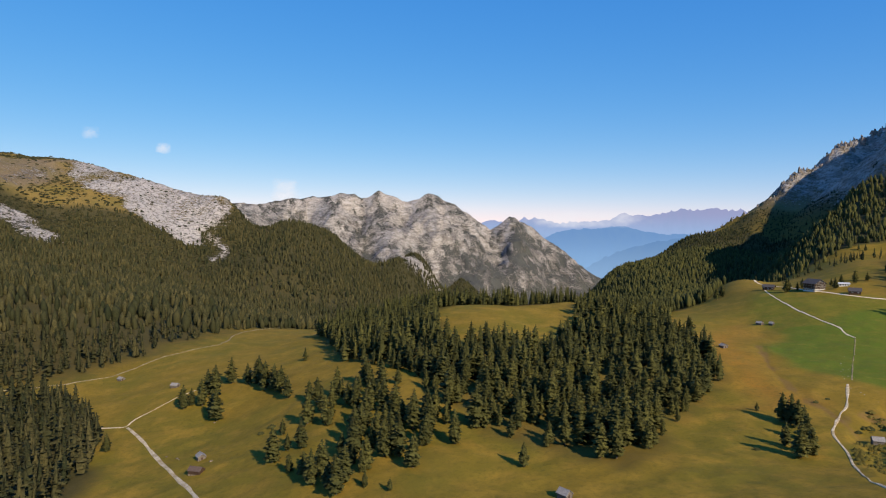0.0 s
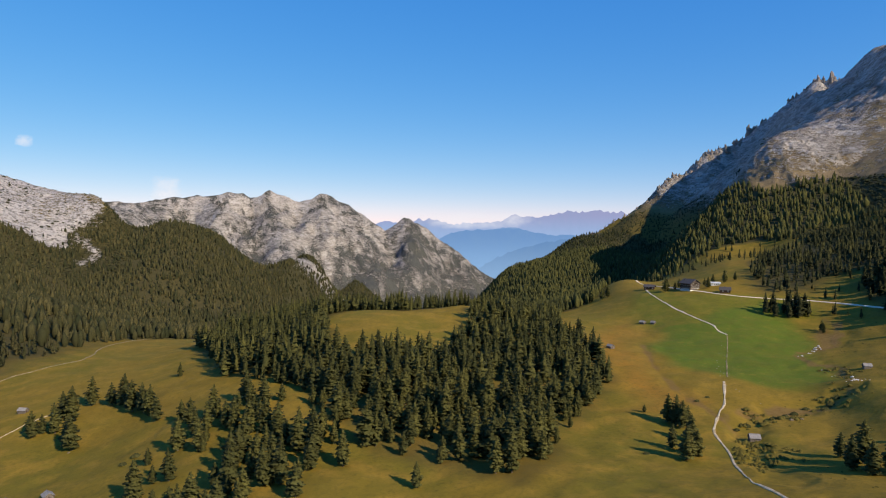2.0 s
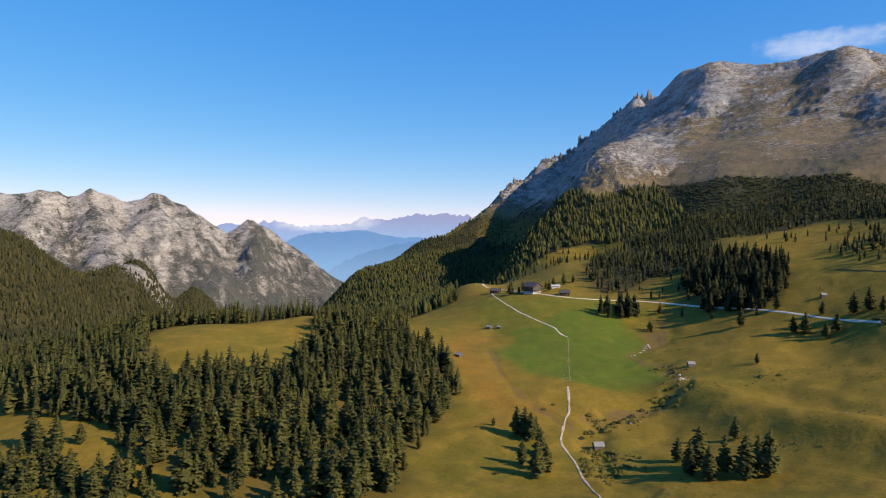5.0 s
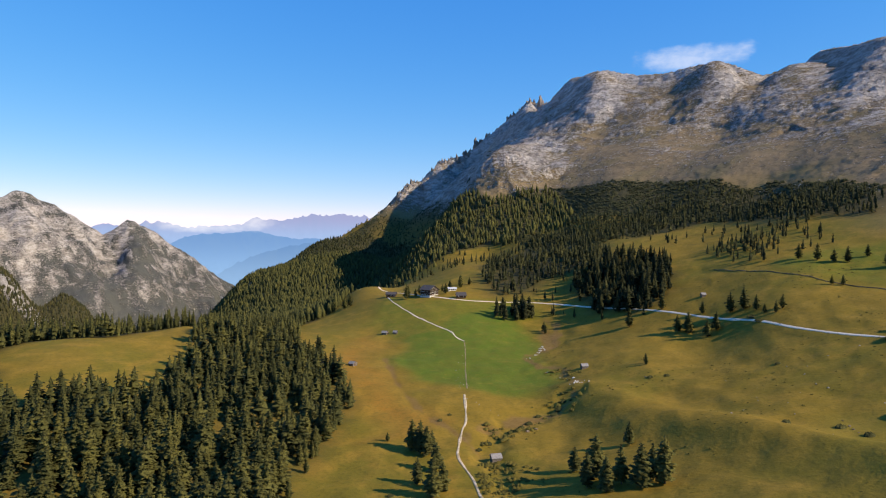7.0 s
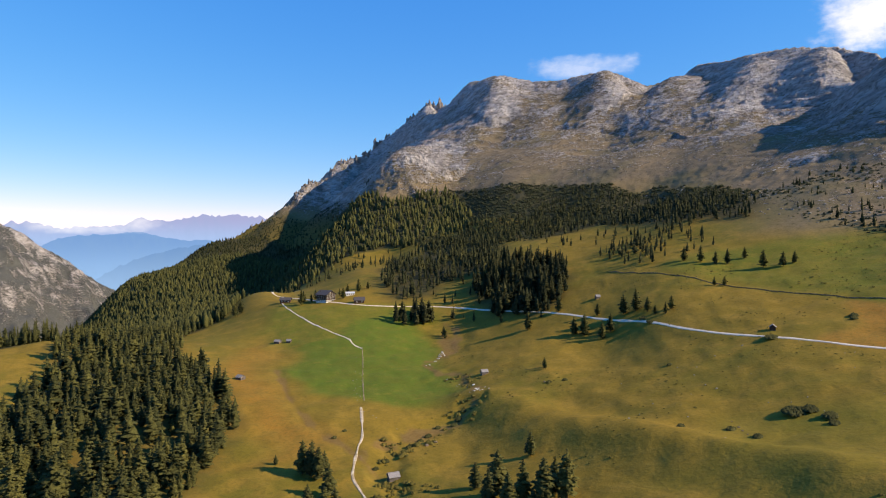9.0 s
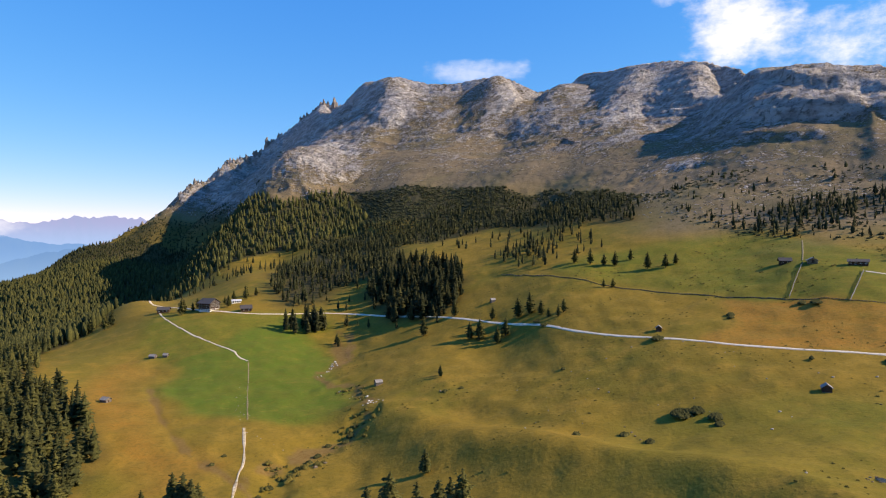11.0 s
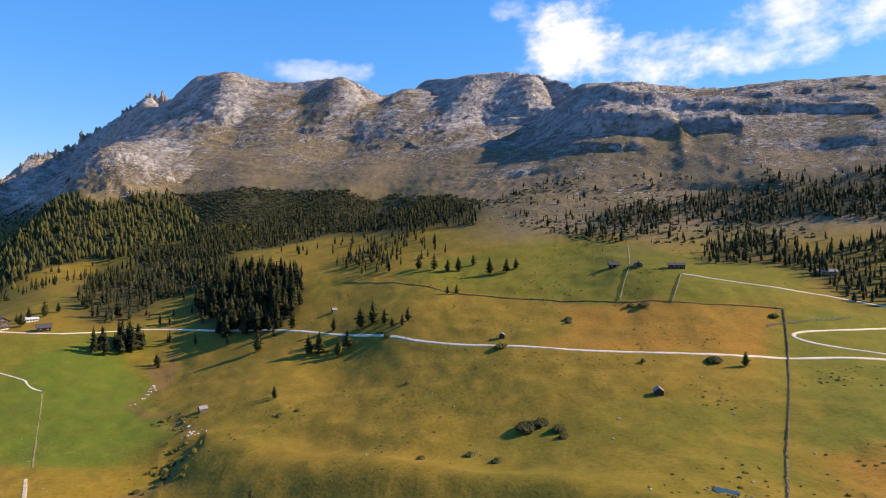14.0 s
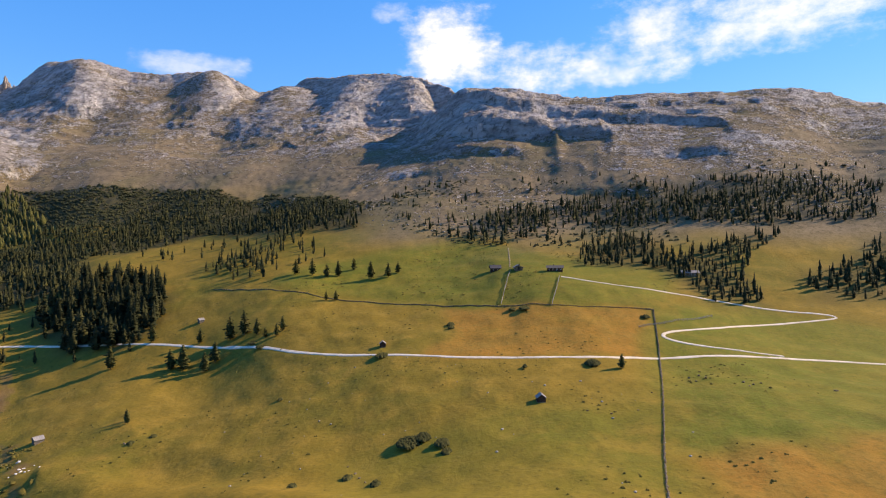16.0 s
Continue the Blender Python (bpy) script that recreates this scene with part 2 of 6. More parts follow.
MEADOW = [(175, 248, 17), (204, 314, 20), (225, 339, 20), (190, 421, 22), (262, 516, 23), (363, 687, 41), (360, 760, 41), (335, 640, 42), (299, 690, 27),
          (363, 429, 26), (245, 282, 20), (142, 255, 17), (99, 265, 16), (347, 580, 44), (154, 342, 20), (297, 320, 27),
          (308, 283, 34), (368, 281, 42), (251, 174, 39), (267, 162, 41), (272, 141, 45), (306, 100, 54), (219, 76, 51),
          (252, 60, 51), (178, 167, 30), (199, 199, 26), (233, 657, 15), (120, 130, 38), (110, 60, 46), (40, 45, 36)]
PASTURE = [(433, 334, 62), (370, 185, 61), (354, 175, 59), (370, 235, 55), (413, 394, 47), (394, 275, 56), (371, 53, 60),
           (351, 70, 59), (398, 50, 66), (433, 51, 75), (436, 135, 77), (472, 103, 89), (492, 135, 92), (504, 24, 87),
           (456, -9, 69), (327, 28, 57), (540, 201, 95), (514, 296, 92), (557, 318, 101), (582, 746, 82), (599, 815, 76),
           (475, 697, 67), (505, 690, 69), (444, 395, 60), (481, 261, 81), (512, 229, 88), (300, -20, 56), (440, -120, 62), (180, -60, 50)]
# upper slopes and skylines: many heights set along camera sight lines to fit the view
FLANK = [(764, 868, 135), (693, 1217, 128), (570, 531, 96), (690, 424, 134), (589, 200, 108), (671, 380, 134), (657, 96, 127), (586, 8, 112), (816, 207, 197), (690, 60, 140), (700, 260, 150), (826, 144, 200), (837, -8, 207), (833, 282, 196), (880, 403, 200), (720, 600, 128), (848, 543, 168), (880, 728, 188), (917, 1218, 297), (1483, 1585, 555), (590, 1600, 20), (560, 1150, 10), (430, 900, 0), (640, -160, 125), (900, -200, 225), (1262, 690, 345), (1132, 679, 291), (1358, 941, 386), (1369, 1096, 414), (1156, 946, 313), (1319, 1246, 410), (895, 644, 200), (1368, 574, 378), (1303, 455, 346), (1168, 509, 304), (967, 624, 230), (1011, 961, 267), (1140, 1255, 336), (1588, 821, 497), (1494, 891, 463), (954, 2049, 104), (1127, 2028, 134), (1264, 2016, 189), (1368, 1996, 232)]
CREST = [(549, 1981, -25), (683, 2064, 0), (838, 2151, 75), (1072, 2232, 157), (1226, 2268, 241), (1491, 2322, 416), (1639, 2319, 366), (1721, 2284, 536), (1780, 2239, 589), (1850, 2181, 680), (1822, 2045, 585), (1720, 1837, 679), (1600, 1535, 653), (1617, 1465, 603), (1652, 1359, 581), (1652, 1246, 583), (1644, 1120, 595), (1660, 1038, 516), (1717, 1001, 552), (1764, 913, 563), (1656, 722, 550), (1638, 595, 533), (1608, 525, 521), (1308, 350, 401), (1295, 235, 385), (1299, 109, 355), (1295, 0, 359), (1289, -94, 349), (1282, -182, 353), (1279, -267, 351), (1222, -517, 330)]
RIDGE_LEFT = [(-1700, 1950, 350), (-1492, 2114, 340), (-1317, 2170, 338), (-1160, 2205, 302), (-1036, 2214, 261), (-851, 2079, 217), (-658, 1950,
         176), (-609, 1905, 130), (-534, 2082, 123), (-361, 2170, 64), (-174, 2292, -8), (-52, 2395, -77), (36, 2439, -179)]
SIDE_LEFT = [(-867, 1224, 72), (-700, 1326, 46), (-595, 1674, 38), (-717, 1657, 88), (-560, 720, 60), (-1000, 1600, 170), (-134, 2050, -110),
             (-300, 1400, -60), (60, 1500, -180), (250, 2300, -330), (0, 2900, -420), (-420, 2750, -250), (-1100, 2900, 0), (-640, 380, 60)]
# far range drawn nearer and shrunk so that it looks right from the camera
FAR = [(-1750, 3900, 239), (-1406, 4059, 287), (-1137, 4143, 285), (-851, 4209, 314), (-704, 4235, 346), (-554, 4258, 312), (-438, 4320, 357), (-326,
         4282, 320), (-105, 4241, 336), (21, 4245, 299), (252, 4242, 134), (385, 4232, 59), (455, 4175, 150), (659, 4148, 24), (804, 4119, -64), (991,
         3964, -243), (344, 3264, -300), (-433, 3574, 40), (-100, 3700, 60), (650, 3500, -280), (-800, 3600, 60)]
BEYOND = [(800, 2800, -330), (1150, 3300, -400), (1200, 4200, -300), (1700, 3600, -200), (1500, 5200, -330), (300, 5900, -500), (-2600, 1200, 300),
          (-1400, 300, 160), (-900, -600, 120), (0, -900, 90), (900, -1100, 170), (2600, -600, 300), (-300, -300, 30), (2800, 2600, 200)]


SOFT = 0.008


def warp(p):
    """Plan to a map in which near and far ground are equally dense."""
    d = p - CENTRE
    r = np.hypot(d[:, 0], d[:, 1]) + 1e-6
    return d * (np.log1p(r / 80.0) / r)[:, None]


def spline(places):
    """A smooth sheet laid over heights (x, y, z), some of them fitted to the camera's view."""
    a = np.array(places, float)
    w = warp(a[:, :2])
    n = len(a)
    d2 = ((w[:, None] - w[None]) ** 2).sum(2)
    k = -np.sqrt(d2 + SOFT)
    q = np.c_[np.ones(n), w]
    full = np.block([[k, q], [q.T, np.zeros((3, 3))]])
    return w, np.linalg.solve(full, np.r_[a[:, 2], np.zeros(3)])


behind = [(40 + (x - 40) * 1.16, 45 + (y - 45) * 1.16, z - 60) for x, y, z in CREST + RIDGE_LEFT + FAR[:15]]
KNOTS, WEIGHTS = spline(VALLEY_LEFT + MEADOW + PASTURE + FLANK + CREST + RIDGE_LEFT + SIDE_LEFT + FAR + BEYOND + behind)


def lattice(ix, iy, seed):
    h = (ix.astype(np.int64) * 374761393 + iy.astype(np.int64) * 668265263 + seed * 974711) & 0x7FFFFFFF
    h = ((h ^ (h >> 13)) * 1274126177) & 0x7FFFFFFF
    return ((h ^ (h >> 16)) & 0xFFFF) / 32767.5 - 1.0


def ripple(x, y, size, seed=0):
    """Smooth value noise from -1 to 1 with that wavelength."""
    u, v = x / size, y / size
    iu, iv = np.floor(u), np.floor(v)
    fu, fv = u - iu, v - iv
    fu, fv = fu * fu * (3 - 2 * fu), fv * fv * (3 - 2 * fv)
    a, b = lattice(iu, iv, seed), lattice(iu + 1, iv, seed)
    c, d = lattice(iu, iv + 1, seed), lattice(iu + 1, iv + 1, seed)
    return (a * (1 - fu) + b * fu) * (1 - fv) + (c * (1 - fu) + d * fu) * fv


def rough(x, y, size, octaves=4, seed=0, ridged=False):
    total, amp, norm = 0.0, 1.0, 0.0
    for k in range(octaves):
        n = ripple(x * 0.8 + y * 0.6, y * 0.8 - x * 0.6, size, seed + 17 * k) if k % 2 else ripple(x, y, size, seed + 17 * k)
        total = total + amp * ((1 - 2 * np.abs(n)) if ridged else n)
        norm += amp
        amp *= 0.52
        size *= 0.47
    return total / norm


def step(a, b, v):
    t = np.clip((v - a) / (b - a), 0, 1)
    return t * t * (3 - 2 * t)


def along(x, y, line):
    """Distance in plan to a line of places."""
    best = np.full(np.shape(x), 1e9)
    for (ax, ay), (bx, by) in zip(line, line[1:]):
        dx, dy = bx - ax, by - ay
        t = np.clip(((x - ax) * dx + (y - ay) * dy) / (dx * dx + dy * dy), 0, 1)
        best = np.minimum(best, np.hypot(x - ax - t * dx, y - ay - t * dy))
    return best


def plain(x, y):
    """The smooth lie of the land, with neither gullies nor crags."""
    p = np.c_[np.ravel(x), np.ravel(y)].astype(float)
    out = np.empty(len(p))
    for i in range(0, len(p), 40000):
        w = warp(p[i:i + 40000])
        d2 = ((w[:, None, 0] - KNOTS[None, :, 0]) ** 2 + (w[:, None, 1] - KNOTS[None, :, 1]) ** 2)
        out[i:i + 40000] = -np.sqrt(d2 + SOFT) @ WEIGHTS[:-3] + WEIGHTS[-3] + w @ WEIGHTS[-2:]
    return out.reshape(np.shape(x))


# ---- the ground: one sheet from underfoot to the horizon ----
MAIN_ROAD = [(542, 1100), (400, 800), (352, 706), (357, 677), (349, 625), (347, 596), (360, 548), (387, 524), (413, 505), (422, 468), (418, 429), (415, 395),
             (408, 350), (400, 302), (385, 260), (371, 232), (357, 184), (352, 132), (356, 83), (370, 54), (383, 1), (388, -28), (392, -90), (380, -200)]
FOOTPATH = [(357, 677), (336, 655), (324, 628), (313, 592), (305, 545), (301, 498), (301, 473), (295, 458), (294, 444)]
FADED_PATH = [(294, 444), (279, 421), (252, 382), (220, 334)]
LOWER_PATH = [(210, 322), (197, 302), (187, 287), (178, 278), (164, 260), (161, 256), (157, 246), (152, 232), (142, 213), (128, 180), (120, 120)]
HAIRPIN = [(387, -2), (388, 9), (389, 31), (393, 45), (397, 50), (403, 47), (417, 26), (440, 0), (450, -21), (459, -42), (463, -49), (467, -46), (469, -27), (472, -6), (472, 18), (471, 40), (470, 63), (472, 83), (477, 103)]
LEFT_ROAD = [(-190, 700), (-208, 623), (-191, 549), (-211, 524), (-228, 499), (-238, 474), (-245, 454), (-300, 400)]
LEFT_PATH = [(-172, 339), (-152, 315), (-134, 290), (-113, 261), (-91, 230), (-70, 190)]
LEFT_FORK = [(-215, 347), (-196, 343), (-172, 339), (-175, 349), (-165, 370), (-150, 395)]
WALL_LONG = [(433, 51), (393, 52), (370, 53), (319, 56), (273, 60), (246, 62), (225, 63), (170, 68)]
WALL_CROSS = [(489, 362), (467, 292), (453, 227), (433, 134), (424, 102), (428, 72), (433, 51)]
STREAM = [(400, 470), (391, 434), (350, 400), (329, 394), (306, 383), (284, 337), (277, 311), (269, 295), (253, 284), (234, 280), (212, 279), (191, 270), (172, 252), (160, 225), (140, 190)]
DITCH = [(222, 440), (209, 406), (194, 369), (184, 338), (177, 309), (176, 284), (172, 256)]
LUSH = [(199, 370), (220, 421), (266, 478), (306, 502), (351, 519), (390, 526), (372, 479), (345, 420), (284, 341), (263, 299), (248, 311), (229, 317), (215, 340)]
LUSH_UPPER = [(455, 232), (434, 140), (426, 106), (434, 54), (470, 30), (520, 20), (540, 100), (590, 170), (600, 215), (540, 300), (500, 320)]
LUSH_TOP = [(268, 566), (322, 624), (335, 578), (375, 540), (421, 510), (393, 473), (308, 462), (273, 473), (263, 502)]
LUSH_FAR = [(431, 45), (370, 50), (300, 54), (230, 58), (230, -60), (450, -80), (480, 0)]
LUSH_NEAR = [(271, 158), (289, 131), (303, 93), (319, 58), (227, 63), (209, 112), (222, 144)]
DRY_FIELD = [(439, 170), (422, 102), (431, 52), (371, 54), (354, 107), (356, 152), (385, 156)]
DRY_LOW = [(265, 56), (275, 27), (280, -10), (200, 10), (210, 56)]
DRY_SLOPE = [(150, 300), (165, 400), (205, 470), (250, 520), (235, 480), (195, 400), (180, 330), (176, 285), (130, 290)]
GROVE = [(5, 262), (24, 250), (40, 236), (52, 212), (78, 228), (108, 276), (132, 310), (154, 342), (166, 388), (172, 430), (160, 478), (140, 500), (108, 520), (100, 450), (70, 392), (0, 392), (-30, 345), (0, 300)]
GROVE_LEFT = [(-28, 345), (2, 396), (-8, 500), (10, 540), (-40, 640), (-95, 640), (-112, 560), (-80, 450), (-60, 380)]
GROVE_BACK = [(-40, 560), (20, 536), (60, 532), (112, 546), (165, 480), (190, 520), (215, 600), (245, 650), (290, 690), (345, 770), (430, 900), (520, 1150), (460, 1350), (300, 1250), (100, 950), (-60, 720)]
GROVE_FRONT = [(-62, 212), (-30, 200), (0, 200), (8, 250), (0, 300), (-30, 330), (-60, 330), (-95, 345), (-100, 372), (-60, 300), (-72, 245)]
WOODS_LEFT = [(-262, 470), (-235, 520), (-215, 640), (-180, 720), (-120, 760), (-90, 1000), (0, 1500), (60, 2440), (-174, 2300), (-534, 2090), (-625, 1900), (-760, 1650), (-1000, 1560), (-1500, 1600), (-1200, 900), (-560, 420), (-330, 330)]
WOODS_NEAR_LEFT = [(-176, 322), (-160, 280), (-150, 230), (-140, 170), (-260, 130), (-340, 290), (-260, 400), (-215, 372)]
WOODS_SHOULDER = [(430, 900), (520, 820), (600, 836), (620, 794), (677, 838), (724, 780), (762, 808), (832, 906), (865, 980), (827, 993), (731, 990), (741, 1100), (784, 1215), (830, 1462), (930, 1690), (814, 1740), (719, 1740), (600, 1900), (545, 2000), (440, 1500), (460, 1200)]
WOODS_FLANK = [(467, 650), (560, 760), (628, 816), (669, 757), (607, 606), (526, 512), (498, 526), (465, 543), (432, 522), (398, 542), (425, 599)]
WOODS_BELT = [(820, 695), (871, 670), (857, 598), (796, 419), (688, 315), (637, 307), (636, 397), (687, 502), (650, 524), (597, 536), (641, 618)]
THICKET_LOW = [(675, 846), (715, 758), (640, 630), (535, 534), (515, 566), (585, 715)]
WOODS_MID = [(463, 499), (509, 520), (526, 497), (511, 428), (473, 390), (429, 363), (405, 371), (408, 415), (433, 464)]
MID_LOOSE = [(424, 522), (465, 543), (498, 526), (539, 501), (565, 456), (490, 394), (401, 357), (377, 404), (406, 492)]
WOODS_RIGHT = [(600, 215), (650, 300), (720, 420), (850, 540), (870, 420), (800, 250), (780, 60), (830, -200), (560, -200), (520, -75), (545, -20), (535, 40), (600, 100)]
RIGHT_WOODS = {
    "dense spruce wood on the rise behind the farm": [(531, 100), (580, 80), (605, 62), (590, 42), (556, 28), (524, 35), (522, 57), (514, 88)],
    "dark spruces along the foot of the stony slope": [(658, 195), (693, 179), (718, 125), (689, 112), (657, 131), (640, 165)],
    "broad dark belt of spruce wood across the slope": [(706, 119), (749, 86), (752, 30), (745, -23), (749, -76), (773, -148), (748, -178), (655, -142), (648, -116), (635, -71), (623, -26), (638, 15), (639, 61), (665, 101)],
    "dark spruces in the gully below the slope": [(531, 42), (550, 21), (571, -1), (613, -45), (603, -54), (564, -26), (512, -12), (478, -18), (469, 15), (496, 24)],
    "shaded spruce wood beside the farm track": [(515, -45), (555, -81), (589, -106), (640, -150), (600, -180), (500, -120), (492, -48)]}
STONY_BAND = [(690, 330), (800, 300), (790, 116), (790, 57), (800, -59), (810, -202), (733, -175), (729, -46), (740, 100), (690, 200)]
LOOSE_RIGHT = [(610, 215), (660, 330), (760, 330), (785, 181), (785, 117), (741, -99), (616, -66), (585, -19), (576, 63), (574, 106), (574, 151)]


HUMP = [(262, 292), (250, 262), (234, 222), (233, 186), (228, 152), (216, 112), (190, 70)]
HOLLOW = [(268, 240), (256, 200), (246, 172), (238, 140)]


def inside(x, y, line, soft):
    """1 inside the outline, 0 outside it, with a soft rim."""
    odd = np.zeros(np.shape(x), bool)
    for (ax, ay), (bx, by) in zip(line, line[1:] + line[:1]):
        if ay != by:
            odd ^= ((ay > y) != (by > y)) & (x < (bx - ax) * (y - ay) / (by - ay) + ax)
    d = along(x, y, line + line[:1])
    return step(-soft, soft, np.where(odd, d, -d))


TOWERS = []


# far crest laid along camera sight lines at a shortened distance
FAR_RIDGE = [(-1390, 4012, 285), (-1259, 4056, 269), (-1123, 4095, 283), (-984, 4130, 303), (-841, 4160, 320), (-695, 4185, 349), (-603, 4200, 346), (-548, 4209, 317), (-428, 4220, 360),
             (-360, 4228, 334), (-246, 4238, 305), (-151, 4242, 313), (-105, 4241, 347), (-36, 4243, 340), (21, 4245, 314), (79, 4246, 264), (137, 4246, 207), (252, 4242, 150), (328, 4237, 101),
             (385, 4232, 66), (430, 4228, 120), (450, 4225, 190), (480, 4221, 196), (535, 4216, 160), (667, 4197, 38), (814, 4169, -55), (922, 4143, -128), (1027, 4110, -245)]


# ridge lines placed along camera sight lines so the skyline fits the view
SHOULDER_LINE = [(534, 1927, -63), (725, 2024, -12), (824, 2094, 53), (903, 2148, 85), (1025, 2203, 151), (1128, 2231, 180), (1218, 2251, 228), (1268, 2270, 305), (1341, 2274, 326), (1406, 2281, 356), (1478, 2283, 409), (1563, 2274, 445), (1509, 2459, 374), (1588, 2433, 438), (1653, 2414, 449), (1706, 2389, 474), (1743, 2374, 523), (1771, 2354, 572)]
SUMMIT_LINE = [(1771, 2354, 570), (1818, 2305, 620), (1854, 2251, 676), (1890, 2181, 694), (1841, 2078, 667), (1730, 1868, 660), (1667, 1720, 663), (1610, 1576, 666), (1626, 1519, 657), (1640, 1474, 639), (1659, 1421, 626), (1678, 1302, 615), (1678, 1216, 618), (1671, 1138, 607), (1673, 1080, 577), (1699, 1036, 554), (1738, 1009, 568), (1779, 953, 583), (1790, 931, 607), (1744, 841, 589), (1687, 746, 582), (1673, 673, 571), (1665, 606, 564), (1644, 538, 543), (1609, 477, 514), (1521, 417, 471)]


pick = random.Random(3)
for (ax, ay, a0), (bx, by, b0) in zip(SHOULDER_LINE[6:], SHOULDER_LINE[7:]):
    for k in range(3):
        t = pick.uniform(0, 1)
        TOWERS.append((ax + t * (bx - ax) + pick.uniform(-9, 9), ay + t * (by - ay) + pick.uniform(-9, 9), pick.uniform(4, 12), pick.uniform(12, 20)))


def roofline(x, y, line, pitch):
    """A ridge along a line of places, falling away on both sides."""
    best = np.full(np.shape(x), -1e9)
    for (ax, ay, az_), (bx, by, bz) in zip(line, line[1:]):
        dx, dy = bx - ax, by - ay
        t = np.clip(((x - ax) * dx + (y - ay) * dy) / (dx * dx + dy * dy), 0, 1)
        best = np.maximum(best, az_ + t * (bz - az_) - pitch * np.hypot(x - ax - t * dx, y - ay - t * dy))
    return best


SPUR = [(720, 1010), (917, 1218), (1180, 1560), (1420, 1900)]


def zones(x, y):
    """How rocky, pale and far each place is, with its bearing and distance from the meadow."""
    dx, dy = x - CENTRE[0], y - CENTRE[1]
    r, az = np.hypot(dx, dy), np.degrees(np.arctan2(dx, dy))
    massif = step(20, 30, az) * step(160, 140, az) * step(450, 620, r)
    left = step(-12, -20, az) * step(-90, -70, az) * step(1100, 1500, r) * step(3300, 3000, r)
    far = step(2700, 3200, r) * step(25, 17, az) * step(-80, -60, az)
    return r, az, massif, left, far


PALE_LEFT = [[(-1118, 1856), (-1200, 2150), (-1000, 2260), (-640, 1960), (-630, 1800), (-665, 1641), (-706, 1615), (-784, 1628), (-890, 1735), (-983, 1695)],
             [(-1100, 1440), (-1017, 1470), (-950, 1454), (-805, 1323), (-827, 1302), (-927, 1344), (-1050, 1330)], [(-619, 1741), (-555, 1640), (-569, 1599), (-637, 1705)]]
BROWN_TOP = [(-1500, 1700), (-1276, 1909), (-1175, 2000), (-1121, 1847), (-1085, 1618), (-1160, 1560), (-1500, 1500)]
ROCK_SPOTS = [[(855, 1056), (889, 1112), (1209, 1450), (1215, 1317), (970, 1039), (898, 1020)],
              [(1290, 1346), (1398, 1436), (1473, 1433), (1438, 1316), (1383, 1267), (1336, 1283)],
              [(1411, 1011), (1514, 1063), (1656, 1030), (1453, 969), (1418, 981)],
              [(1197, 606), (1642, 778), (1652, 618), (1542, 439), (980, 292), (1434, 477), (1383, 475), (1421, 567)],
              [(976, 287), (1204, 340), (1067, 150), (970, 67), (919, 67), (925, 140)]]
TURF_SPOTS = [[(1263, 1348), (1453, 1351), (1555, 1169), (1411, 1011), (1012, 773), (976, 915), (1108, 1185)],
              [(1137, 554), (1363, 469), (935, 212), (812, 193), (884, 316), (915, 437)],
              [(908, 132), (946, 10), (901, -75), (846, -65), (875, 26), (841, 103)]]
SCARPS = [  # the foot of each rock step, its height and its reach
    ([(977, 288), (951, 246), (938, 213), (926, 140)], 24, 50),
    ([(1194, 338), (1068, 250), (1030, 203), (1042, 148)], 20, 35),
    ([(923, 133), (921, 99), (925, 67)], 24, 45),
    ([(977, 133), (987, 101), (964, 53), (965, -4), (921, -79)], 16, 40),
    ([(843, 28), (857, -11), (833, -63)], 9, 30),
    ([(904, 282), (877, 217), (874, 175)], 11, 30),
    ([(813, 386), (853, 346), (856, 308)], 10, 25),
    ([(1119, 678), (1165, 665), (1128, 621)], 14, 30),
    ([(794, 1050), (833, 1028), (871, 1018), (956, 1024)], 26, 45),
    ([(1301, 1337), (1327, 1293), (1360, 1266)], 40, 50),
    ([(1241, 972), (1312, 927), (1306, 860)], 9, 25),
    ([(1418, 998), (1452, 969), (1599, 1006)], 18, 30),
    ([(730, 240), (747, 183), (765, 128), (748, 74), (744, 25)], 7, 22),
    ([(678, 250), (686, 212), (693, 185)], 5, 20),
    ([(1007, 290), (977, 251), (939, 191), (942, 148)], 12, 30),
    ([(1446, 691), (1535, 623), (1513, 528), (1461, 432)], 12, 30),
    ([(1595, 757), (1591, 628), (1562, 500)], 10, 30)]


def scarp(r, az, foot, tall, reach, wobble):
    """A rock step that rises away from the meadow and fades out before and behind."""
    p = np.array(foot, float) - CENTRE
    a, far_ = np.degrees(np.arctan2(p[:, 0], p[:, 1])), np.hypot(p[:, 0], p[:, 1])
    o = np.argsort(a)
    a, far_ = a[o], far_[o]
    d = r - np.interp(az, a, far_) - 9 * wobble
    ends = step(a[0] - 0.3, a[0] + 0.8, az) * step(a[-1] + 0.3, a[-1] - 0.8, az)
    return tall * (step(-5, 7, d) - 0.5) * np.exp(-np.abs(d) / reach) * ends * (0.75 + 0.35 * wobble)


